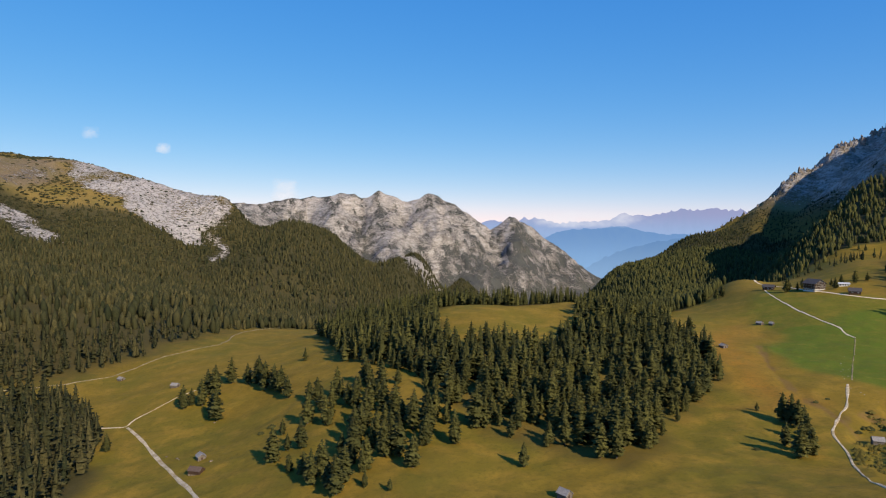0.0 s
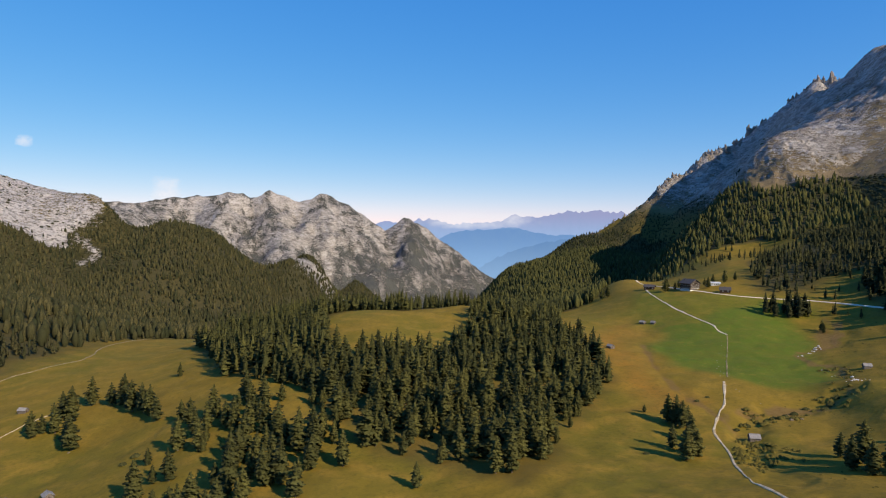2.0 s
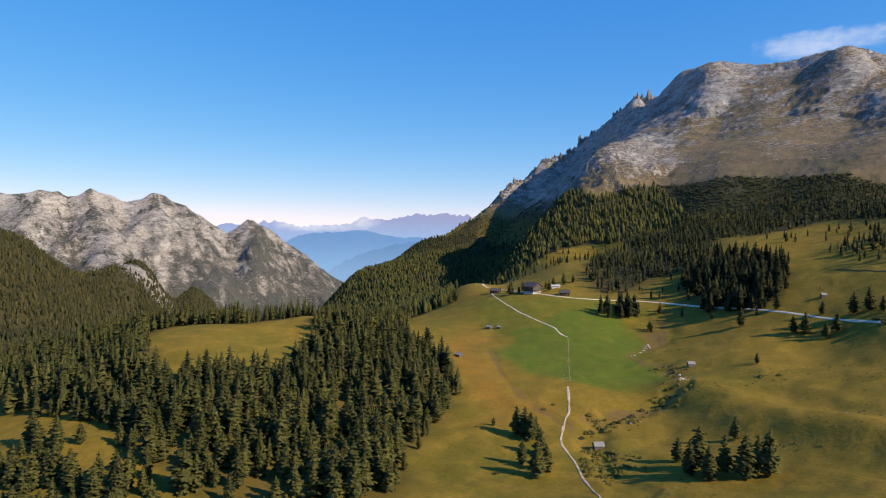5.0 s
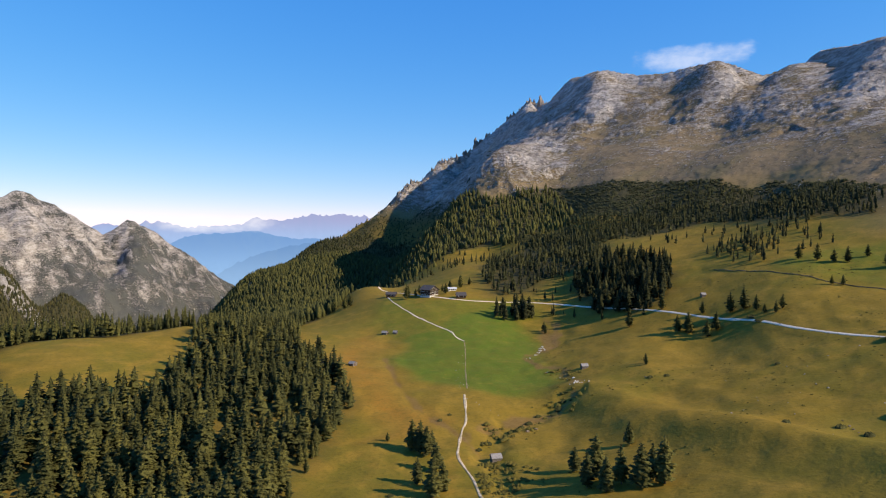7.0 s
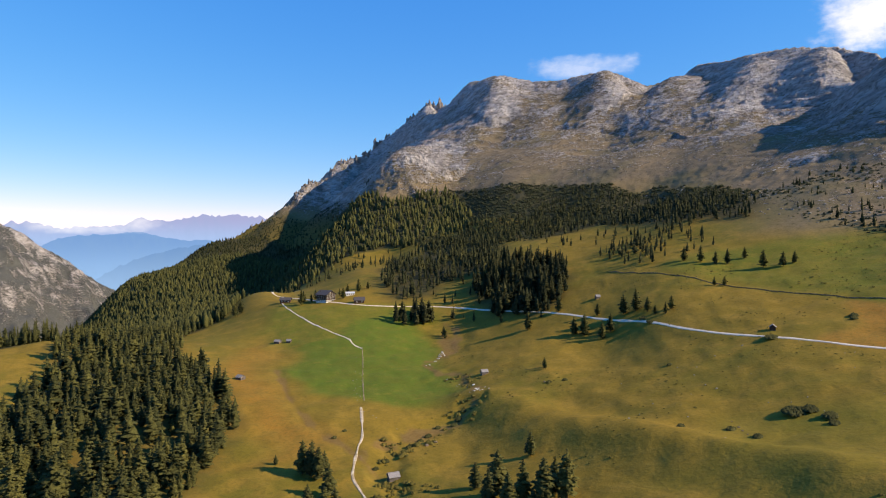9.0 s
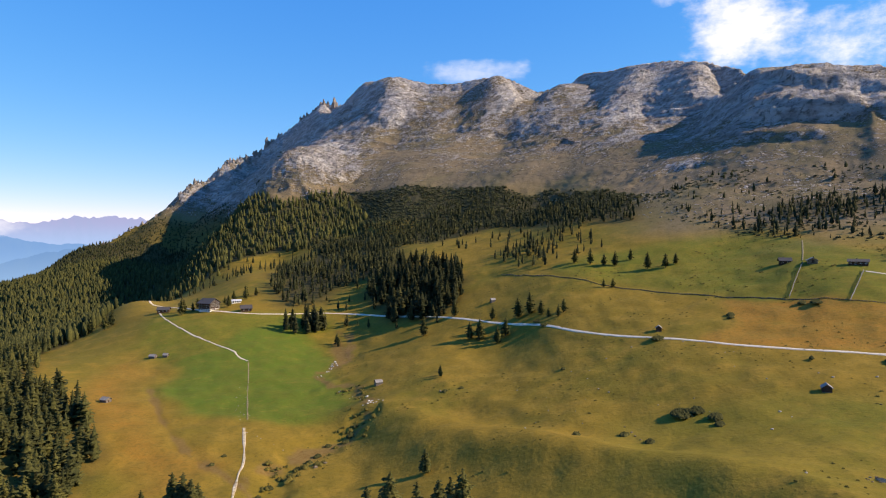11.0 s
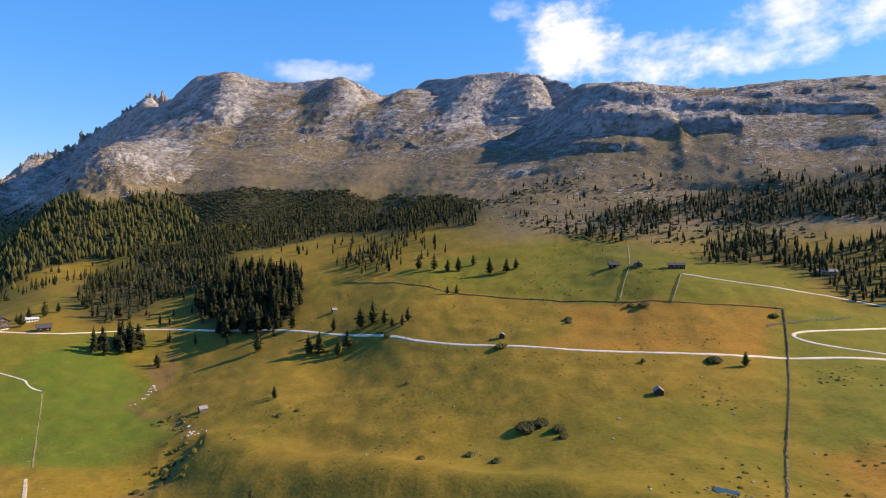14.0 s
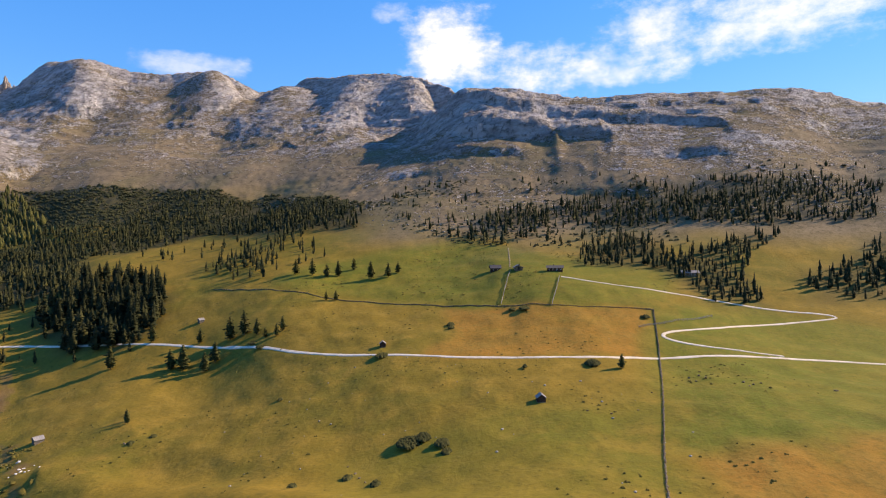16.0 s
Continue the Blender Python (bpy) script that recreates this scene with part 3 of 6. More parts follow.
def ground(x, y):
    """Height of the land at a place."""
    x, y = np.asarray(x, float), np.asarray(y, float)
    z = plain(x, y)
    r, az, massif, left, far = zones(x, y)
    upper = (az > 15) & (az < 79) & (r > 1150) & (r < 3300)
    if upper.any():
        ux, uy = x[upper], y[upper]
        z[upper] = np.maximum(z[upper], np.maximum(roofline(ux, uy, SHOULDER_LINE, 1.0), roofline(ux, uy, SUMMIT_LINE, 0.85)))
    high = massif * step(175, 330, z)
    crag = high * (0.55 + 0.45 * step(-0.1, 0.3, rough(x, y, 330, 2, 2)))
    z = z + crag * (5 * rough(x, y, 150, 3, 3, True) + 4.0 * rough(x, y, 40, 4, 5, True) + 2.0 * rough(x, y, 14, 2, 15, True)) - high * 2
    fall = np.radians(az) * r
    z = z + high * 4 * rough(fall, r * 0.35, 70, 4, 6, True)
    cliff = massif * step(44, 38, az) * step(120, 220, z)
    z = z + cliff * (13 * rough(fall, r * 0.5, 60, 4, 7, True) + 7 * rough(x, y, 34, 3, 4, True))
    spur, left_of = along(x, y, SPUR), (x - 917) * 0.79 - (y - 1218) * 0.61
    z = z - massif * 60 * step(20, 150, spur) * step(620, 300, spur) * step(20, -20, left_of) * step(2200, 1850, r) * step(1100, 1350, r)
    tread = 26.0
    level = z / tread + 0.5 * ripple(x, y, 260, 9)
    part_ = level - np.floor(level)
    z = z + high * step(75, 60, np.abs(az - 75)) * tread * (0.06 + 0.20 * step(60, 72, az)) * step(230, 300, z) * (step(0.55, 0.95, part_) - part_)
    wobble = rough(fall, r * 0.5, 34, 4, 44)
    for foot, tall, reach in SCARPS:
        z = z + scarp(r, az, foot, tall, reach, wobble)
    fine_level = z / 9.0 + 0.8 * rough(x, y, 140, 3, 45)
    z = z + high * 9.0 * 0.55 * step(56, 64, az) * (step(0.6, 0.95, fine_level - np.floor(fine_level)) - (fine_level - np.floor(fine_level))) * step(-0.2, 0.2, rough(x, y, 90, 2, 46))
    bench = massif * step(110, 180, z) * (1 - high)
    z = z + bench * (3.5 * rough(x, y, 60, 3, 8) + 1.5 * rough(x, y, 15, 2, 18, True))
    z = z + left * step(40, 160, z) * (9 * rough(x, y, 210, 4, 12, True) + 9 * rough(fall, r * 0.4, 120, 4, 14, True) - 4) + left * 6 * rough(x, y, 110, 3, 13)
    distant = r > 3000
    if distant.any():
        z[distant] = np.maximum(z[distant] - 40, roofline(x[distant], y[distant], FAR_RIDGE, 0.74))
    z = z + far * step(300, 40, np.abs(r - 4200)) * (24 * rough(x, y, 130, 5, 25, True) - 6)
    z = z + far * step(0, 170, along(x, y, [(a, b) for a, b, c in FAR_RIDGE])) * (52 * rough(fall * 1.0 + 50 * rough(x, y, 300, 2, 24), r * 0.3, 300, 5, 21, True) + 42 * rough(fall + 70 * rough(x, y, 350, 2, 73), r * 0.4, 140, 5, 74, True) + 30 * rough(x, y, 120, 5, 23, True) - 44)
    spire = np.zeros(np.shape(x))
    for tx, ty, th, tr in TOWERS:
        d2 = (x - tx) ** 2 + (y - ty) ** 2
        spire = np.maximum(spire, th * np.exp(-(d2 / (tr * tr)) ** 1.4))
    z = z + spire
    near = step(900, 500, r)
    bed = 0.2 + 0.8 * step(2.5, 9, np.minimum(along(x, y, MAIN_ROAD), along(x, y, HAIRPIN)))
    z = z + near * bed * (1.0 * rough(x, y, 46, 4, 31) + 0.85 * rough(x * 0.5 + y * 0.2, y * 0.9 - x * 0.3, 44, 3, 36) + 0.45 * ripple(x, y, 9, 33) + 0.16 * ripple(x, y, 4, 34))
    z = z + near * bed * 0.5 * step(45, 75, z) * rough(x * 0.5 + z * 0.1, z * 3.2, 9, 2, 35)
    gully = along(x, y, STREAM)
    z = z - near * (0.4 + 1.0 * step(275, 245, x) + 0.6 * ripple(x, y, 9, 42)) * step(10, 2, gully + 3 * ripple(x, y, 17, 40) + 3 * ripple(x, y, 6, 43)) * step(110, 165, x) * step(445, 395, y)
    z = z - near * 0.35 * step(5, 1, along(x, y, DITCH) + 2 * ripple(x, y, 13, 41))
    z = z + 5.4 * np.exp(-(along(x, y, HUMP) / 16) ** 2) - 1.5 * np.exp(-(along(x, y, HOLLOW) / 10) ** 2)
    return z


def height(x, y):
    return float(ground(np.array([x]), np.array([y]))[0])


WOODS_DIP = [(300, 1250), (440, 1350), (470, 1700), (560, 2000), (420, 2000), (330, 1650), (200, 1150), (300, 1100)]
OPEN_STRIP = [(380, 790), (440, 740), (520, 690), (600, 735), (650, 780), (630, 860), (560, 880), (480, 855), (420, 865)]
PINE_BELT = [(872, 990), (891, 837), (908, 767), (890, 682), (870, 590), (860, 563), (886, 536), (800, 414), (740, 330), (656, 354), (668, 414), (690, 504), (703, 582), (741, 691), (763, 809)]
WOODS_RIM = [(545, 2000), (600, 1900), (719, 1740), (814, 1740), (930, 1690), (1010, 1780), (960, 2020), (880, 2270), (760, 2300), (640, 2150)]
SHADY_FACE = [(880, 1190), (1000, 1350), (1130, 1700), (1180, 2050), (1000, 2250), (830, 1850), (760, 1500), (800, 1300)]
SCAR = [(372, 440), (381, 441), (366, 415), (345, 398), (328, 397), (345, 412), (360, 430)]


def unwooded(x, y):
    return 1 - 0.96 * inside(x, y, OPEN_STRIP, 8)


def woods(x, y):
    """How much forest covers a place; on SHADY_FACE also shade painted into the ground."""
    w = np.zeros(np.shape(x))
    for line, soft, much in ((GROVE, 6, 0.5), (GROVE_LEFT, 8, 0.6), (GROVE_BACK, 10, 0.9), (GROVE_FRONT, 8, 0.1), (WOODS_LEFT, 30, 0.9), (WOODS_NEAR_LEFT, 8, 0.9),
                             (WOODS_SHOULDER, 25, 1), (WOODS_FLANK, 25, 0.95), (WOODS_MID, 10, 0.75), (WOODS_BELT, 20, 0.9), (THICKET_LOW, 8, 0.8), (PINE_BELT, 14, 0.9), *((w_, 12, 0.6) for w_ in RIGHT_WOODS.values()), (WOODS_DIP, 20, 0.9), (WOODS_RIM, 20, 0.9), (SHADY_FACE, 30, 0.6)):
        w = np.maximum(w, much * inside(x, y, line, soft))
    return w * unwooded(x, y)


def sheet():
    bearings = np.r_[np.linspace(-180, -44, 45, endpoint=False), np.linspace(-44, 24, 310, endpoint=False), np.linspace(24, 114, 660, endpoint=False),
                     np.linspace(114, 180, 22, endpoint=False)]
    reach = np.r_[np.r_[0.0, np.linspace(4, 100, 8, endpoint=False)], np.geomspace(100, 700, 150, endpoint=False), np.arange(700, 1000, 6), np.arange(1000, 2300, 9), np.arange(2300, 2900, 16),
                  np.arange(2900, 4400, 17), np.geomspace(4400, 9000, 12)]
    nb, nr = len(bearings), len(reach)
    a, r = np.meshgrid(np.radians(bearings), reach, indexing="ij")
    x, y = CENTRE[0] + r * np.sin(a), CENTRE[1] + r * np.cos(a)
    x, y = x.ravel(), y.ravel()
    z = ground(x, y)
    i = np.arange(nb)[:, None] * nr + np.arange(nr - 1)[None]
    j = np.roll(np.arange(nb), -1)[:, None] * nr + np.arange(nr - 1)[None]
    faces = np.stack([i, i + 1, j + 1, j], -1).reshape(-1, 4)
    mesh = bpy.data.meshes.new("ground")
    mesh.vertices.add(len(x))
    mesh.vertices.foreach_set("co", np.c_[x, y, z].astype(np.float32).ravel())
    mesh.loops.add(faces.size)
    mesh.loops.foreach_set("vertex_index", faces[:, ::-1].astype(np.int32).ravel())
    mesh.polygons.add(len(faces))
    mesh.polygons.foreach_set("loop_start", np.arange(0, faces.size, 4, dtype=np.int32))
    mesh.polygons.foreach_set("use_smooth", np.ones(len(faces), bool))
    mesh.update(calc_edges=True)
    dist, az, massif, left, far = zones(x, y)
    warpx, warpy = x + 9 * ripple(x, y, 30, 50), y + 9 * ripple(x, y, 30, 51)
    fall = np.radians(az) * dist
    rim = massif * step(165, 300, z + 40 * rough(x, y, 120, 3, 60))
    rocky = np.maximum.reduce([inside(warpx, warpy, line, 18) for line in ROCK_SPOTS])
    turf = np.maximum.reduce([inside(warpx, warpy, line, 30) for line in TURF_SPOTS])
    pale_left = np.maximum.reduce([inside(x + 26 * ripple(x, y, 60, 52), y + 26 * ripple(x, y, 60, 53), line, 25) for line in PALE_LEFT])
    brown_left = inside(x + 30 * ripple(x, y, 90, 52), y + 30 * ripple(x, y, 90, 53), BROWN_TOP, 40)
    cover = {
        "far": far,
        "rock": np.clip((0.33 + 0.40 * rough(x, y, 40, 4, 5, True) + 0.25 * rough(x, y, 150, 3, 3, True)) * rim + 0.14 * massif * step(400, 560, z) + 0.22 * massif * step(44, 38, az) * step(150, 230, z) + 0.42 * massif * step(112, 150, z) * step(60, 72, az) * (0.7 + 0.8 * rough(fall * 0.35, dist, 38, 3, 70)) + left * (0.95 * pale_left * (0.75 + 0.5 * rough(fall, dist * 0.3, 110, 5, 66)) + 0.3 * brown_left + 0.22 * step(0.1, 0.5, rough(x, y, 60, 3, 61)) * step(10, 90, z)) + 0.30 * rocky * massif - 0.08 * turf * rim + 0.9 * np.exp(-((x + 90) / 170) ** 2 - ((y - 2390) / 110) ** 2)
                        # far streaks: gully light and shade drawn as bands of rock and dark ground
                        + far * step(-420, -60, z + 80 * rough(x, y, 300, 3, 62)) * (0.20 + 0.32 * step(-120, 240, z) + 0.55 * rough(fall + 60 * rough(x, y, 400, 2, 72), dist * 0.16, 60, 5, 67) + 0.55 * rough(x, y, 45, 3, 68, True)), 0, 1),
        "pale": np.clip(left * pale_left + 0.4 * far * step(160, 320, z) + 0.35 * massif * step(500, 640, z), 0, 1),
        "lush": np.maximum(np.maximum(inside(warpx, warpy, LUSH, 9), 0.6 * inside(warpx, warpy, LUSH_TOP, 14)), np.maximum(0.55 * inside(warpx, warpy, LUSH_UPPER, 12), np.maximum(0.6 * inside(warpx, warpy, LUSH_FAR, 12), 0.3 * inside(warpx, warpy, LUSH_NEAR, 16)))) * step(900, 700, dist),
        "dry": np.clip(inside(warpx, warpy, DRY_FIELD, 5) + inside(warpx, warpy, DRY_LOW, 10) + 0.8 * inside(warpx, warpy, DRY_SLOPE, 14), 0, 1),
        "heath": np.clip(rim + left * (0.35 * step(60, 140, z) + brown_left) + 1.0 * massif * step(100, 128, z + 14 * rough(x, y, 60, 3, 69)) * step(62, 72, az) + 0.8 * massif * step(120, 190, z), 0, 1),
        "wood": np.clip(woods(warpx, warpy) * (1 - massif * step(188, 212, z)) + far + step(1500, 2200, dist) * (1 - massif) * step(60, 0, z), 0, 1),
        "earth": np.clip(0.8 * step(3.5, 1, along(warpx, warpy, STREAM) + 4 * ripple(x, y, 8, 64)) * step(160, 190, x) + 0.75 * step(2.2, 0.4, along(x, y, DITCH) + 2.5 * ripple(x, y, 11, 65)) + 0.8 * inside(warpx, warpy, SCAR, 4), 0, 1) * step(900, 700, dist),
    }
    for name, values in cover.items():
        mesh.attributes.new(name, "FLOAT", "POINT").data.foreach_set("value", values.astype(np.float32))
    mesh.materials.append(GROUND)
    return tagged(new("ground", mesh), "rolling alpine meadow rising into grey limestone mountains", "ground", kind="structure")


sheet()


def resample(line, gap):
    p = np.array(line, float)
    # rounded bends: two passes of corner cutting
    for _ in range(2):
        cut = [p[0]]
        for a, b in zip(p, p[1:]):
            cut += [0.75 * a + 0.25 * b, 0.25 * a + 0.75 * b]
        p = np.array(cut + [p[-1]])
    s = np.r_[0, np.cumsum(np.hypot(*np.diff(p, axis=0).T))]
    t = np.linspace(0, s[-1], max(3, int(s[-1] / gap)))
    return np.c_[np.interp(t, s, p[:, 0]), np.interp(t, s, p[:, 1])]


def band(name, line, width, material, label, category, lift=0.22, ragged=0.25, seed=1):
    """A road or path laid on the land."""
    p = resample(line, 2.5)
    d = np.gradient(p, axis=0)
    d /= np.hypot(d[:, 0], d[:, 1])[:, None]
    side = np.c_[-d[:, 1], d[:, 0]]
    w = width * (1 + ragged * ripple(np.arange(len(p)) * 2.5, np.zeros(len(p)), 9, seed))
    cols = []
    for k in (-0.5, -0.3, 0, 0.3, 0.5):
        q = p + side * (k * w)[:, None]
        cols.append(np.c_[q, ground(q[:, 0], q[:, 1]) + (lift if abs(k) < 0.5 else -0.1)])
    v = np.stack(cols, 1).reshape(-1, 3)
    n = len(p)
    f = [(i * 5 + k, i * 5 + k + 1, i * 5 + k + 6, i * 5 + k + 5) for i in range(n - 1) for k in range(4)]
    mesh = bpy.data.meshes.new(name)
    mesh.from_pydata(v.tolist(), [], [tuple(reversed(q)) for q in f])
    mesh.materials.append(material)
    mesh.update()
    return tagged(new(name, mesh), label, category, kind="structure")


band("road", MAIN_ROAD, 2.6, GRAVEL, "pale gravel road crossing the pasture past the guest house", "road")
band("road", HAIRPIN, 2.0, GRAVEL, "pale gravel farm track climbing in a hairpin bend", "road", seed=2)
band("footpath", FOOTPATH, 1.5, GRAVEL, "worn pale gravel footpath winding down the meadow", "path", seed=3)
band("footpath", FADED_PATH, 0.7, TRACK, "faint trodden footpath through the green meadow", "path", 0.12, 0.7, 4)
band("footpath", LOWER_PATH, 1.3, TRODDEN, "pale gravel footpath beside the stream gully", "path", 0.18, 0.55, 5)
# brown track tone in place of pale gravel: shade painted into the road colour
band("road", LEFT_ROAD, 1.5, TRACK, "narrow gravel road along the edge of the valley wood", "road", seed=6)
band("footpath", LEFT_PATH, 2.0, TRODDEN, "pale gravel track in the shaded valley meadow", "path", seed=7)
band("footpath", LEFT_FORK, 1.2, TRODDEN, "faint branch of the valley track", "path", 0.15, 0.5, 8)


# ---- trees ----
def part(name, bm, material, parent=None, label=""):
    mesh = bpy.data.meshes.new(name)
    bm.to_mesh(mesh)
    bm.free()
    mesh.materials.append(material)
    ob = new(name, mesh)
    ob.parent = parent
    if label:
        ob["label"] = label
    return ob


def crown_shape(seed, whorls, boughs, twigs, girth=0.21, base=0.07):
    """Verts and triangles of a conifer crown of height 1: whorls of drooping sprays round a dark core."""
    rng = random.Random(seed)
    v, f = [], []
    lean = rng.uniform(-0.02, 0.02), rng.uniform(-0.02, 0.02)
    lobes = [rng.uniform(0.78, 1.18) for _ in range(7)]

    def radius(h, a):
        k = (h - base) / (1 - base)
        k = min(1.0, max(0.0, k))
        r = girth * (min(1.0, 0.6 + 1.6 * k) * (1 - k ** 1.6) ** 0.72 + 0.012)
        lob = lobes[int(a / (2 * math.pi) * 7) % 7] * 0.5 + 0.5
        return r * lob * (1 + 0.20 * math.sin(9 * h * 2.3 + 3 * a + seed))

    # uneven inner body
    ring, levels = (7, 8) if twigs else (6, 6)
    start = len(v)
    for k in range(levels):
        h = base + 0.01 + (0.955 - base) * k / (levels - 1)
        for i in range(ring):
            a = 2 * math.pi * (i + rng.uniform(-0.25, 0.25)) / ring
            r = radius(h, a % (2 * math.pi)) * rng.choice((0.34, 0.52, 0.74)) * (1.0 if h < 0.55 else 0.7)
            v.append((r * math.cos(a) + lean[0] * h, r * math.sin(a) + lean[1] * h, h + rng.uniform(-0.4, 0.4) / levels * (0 < k < levels - 1)))
    for k in range(levels - 1):
        for i in range(ring):
            a, b = start + k * ring + i, start + k * ring + (i + 1) % ring
            f += [(a, b, b + ring), (a, b + ring, a + ring)]
    for w in range(whorls):
        h = base + (1 - base) * ((w + rng.uniform(0.1, 0.9)) / whorls) ** 1.0
        n = max(3, int(boughs * (1.1 - 0.5 * h)))
        turn = rng.uniform(0, 6.28)
        for i in range(n):
            a = turn + 2 * math.pi * (i + rng.uniform(-0.3, 0.3)) / n
            r = radius(h, a % (2 * math.pi)) * rng.choice((rng.uniform(0.62, 0.9), rng.uniform(0.85, 1.2)))
            hh = min(0.985, h + rng.uniform(-0.6, 0.6) / whorls)
            spread = max(0.012, r * rng.uniform(0.36, 0.60))
            droop = r * rng.uniform(-0.35, 0.30)
            ca, sa = math.cos(a), math.sin(a)
            ox, oy = lean[0] * h, lean[1] * h

            def at(d, s, z):
                return (ox + ca * d - sa * s, oy + sa * d + ca * s, z)
            b = len(v)
            v += [at(r * 0.15, 0, hh + 0.012), at(r * 0.62, spread, hh - droop * 0.55), at(r * 0.66, 0, hh + 0.022 - droop * 0.05), at(r * 0.62, -spread, hh - droop * 0.55), at(r, 0, hh - droop)]
            f += [(b, b + 2, b + 1), (b, b + 3, b + 2), (b + 1, b + 2, b + 4), (b + 2, b + 3, b + 4)]
            for _ in range(twigs):
                d, s = r * rng.uniform(0.55, 1.0), spread * rng.uniform(-0.8, 0.8)
                q, z = 0.42 * spread + 0.006, hh - droop * rng.uniform(0.1, 0.9)
                b = len(v)
                v += [at(d - q, s, z + q * 0.5), at(d, s + q, z - q * 0.4), at(d + q * 1.1, s, z - q * 0.3), at(d, s - q, z + q * 0.3)]
                f += [(b, b + 2, b + 1), (b, b + 3, b + 2)]
    b = len(v)
    v += [(lean[0] + 0.008, lean[1], 0.95), (lean[0] - 0.005, lean[1] + 0.007, 0.95), (lean[0] - 0.005, lean[1] - 0.007, 0.95), (lean[0], lean[1], 1.0)]
    f += [(b, b + 1, b + 3), (b + 1, b + 2, b + 3), (b + 2, b, b + 3)]
    return np.array(v), np.array(f)


def small_shape(seed, rings, sides, girth=0.18):
    """A far conifer: an uneven full column with a narrow top."""
    rng = random.Random(seed)
    v, f = [], []
    for h, w in rings:
        for i in range(sides):
            a = 2 * math.pi * (i + rng.uniform(-0.3, 0.3)) / sides
            rr = girth * w * rng.choice((rng.uniform(0.6, 0.85), rng.uniform(0.9, 1.25)))
            v.append((rr * math.cos(a), rr * math.sin(a), h + rng.uniform(-0.06, 0.06)))
    v.append((rng.uniform(-0.03, 0.03), rng.uniform(-0.03, 0.03), 1.0))
    for k in range(len(rings) - 1):
        for i in range(sides):
            a, b = k * sides + i, k * sides + (i + 1) % sides
            f += [(a, b, b + sides), (a, b + sides, a + sides)]
    last = (len(rings) - 1) * sides
    f += [(last + i, last + (i + 1) % sides, len(v) - 1) for i in range(sides)]
    return np.array(v), np.array(f)


def outward(v, seed=1):
    """Normals of a needle crown: away from the stem, a little uneven."""
    r_ = np.random.default_rng(seed)
    d = np.hypot(v[:, 0], v[:, 1])
    n = np.c_[v[:, 0], v[:, 1], 0.02 + 0.35 * d + 0.10 * np.clip(v[:, 2] - 0.8, 0, 1)]
    n /= np.linalg.norm(n, axis=1)[:, None]
    n = n + r_.normal(0, 0.40, n.shape)
    return n / np.linalg.norm(n, axis=1)[:, None]


def mesh_of(name, v, f, material, extra=None, normals=None):
    mesh = bpy.data.meshes.new(name)
    mesh.vertices.add(len(v))
    mesh.vertices.foreach_set("co", np.asarray(v, np.float32).ravel())
    mesh.loops.add(f.size)
    mesh.loops.foreach_set("vertex_index", np.asarray(f, np.int32).ravel())
    mesh.polygons.add(len(f))
    mesh.polygons.foreach_set("loop_start", np.arange(0, f.size, 3, dtype=np.int32))
    mesh.update(calc_edges=True)
    if normals is not None:
        mesh.polygons.foreach_set("use_smooth", np.ones(len(f), bool))
        mesh.normals_split_custom_set_from_vertices(normals.tolist())
    if extra is not None:
        mesh.attributes.new("tree", "FLOAT", "POINT").data.foreach_set("value", extra.astype(np.float32))
    mesh.materials.append(material)
    return mesh


def scatter(line, gap, seed, cover=None):
    """Places in an outline, about gap apart, thinned where cover says so."""
    rng = np.random.default_rng(seed)
    a = np.array(line, float)
    lo, hi = a.min(0), a.max(0)
    gx, gy = np.meshgrid(np.arange(lo[0], hi[0], gap), np.arange(lo[1], hi[1], gap))
    x = (gx + rng.uniform(-0.48, 0.48, gx.shape) * gap).ravel()
    y = (gy + rng.uniform(-0.48, 0.48, gy.shape) * gap).ravel()
    keep = inside(x, y, list(line), 2.0) > rng.uniform(0.2, 0.8, len(x))
    x, y = x[keep], y[keep]
    if cover is not None:
        keep = rng.uniform(0, 1, len(x)) < cover(x, y)
        x, y = x[keep], y[keep]
    return x, y


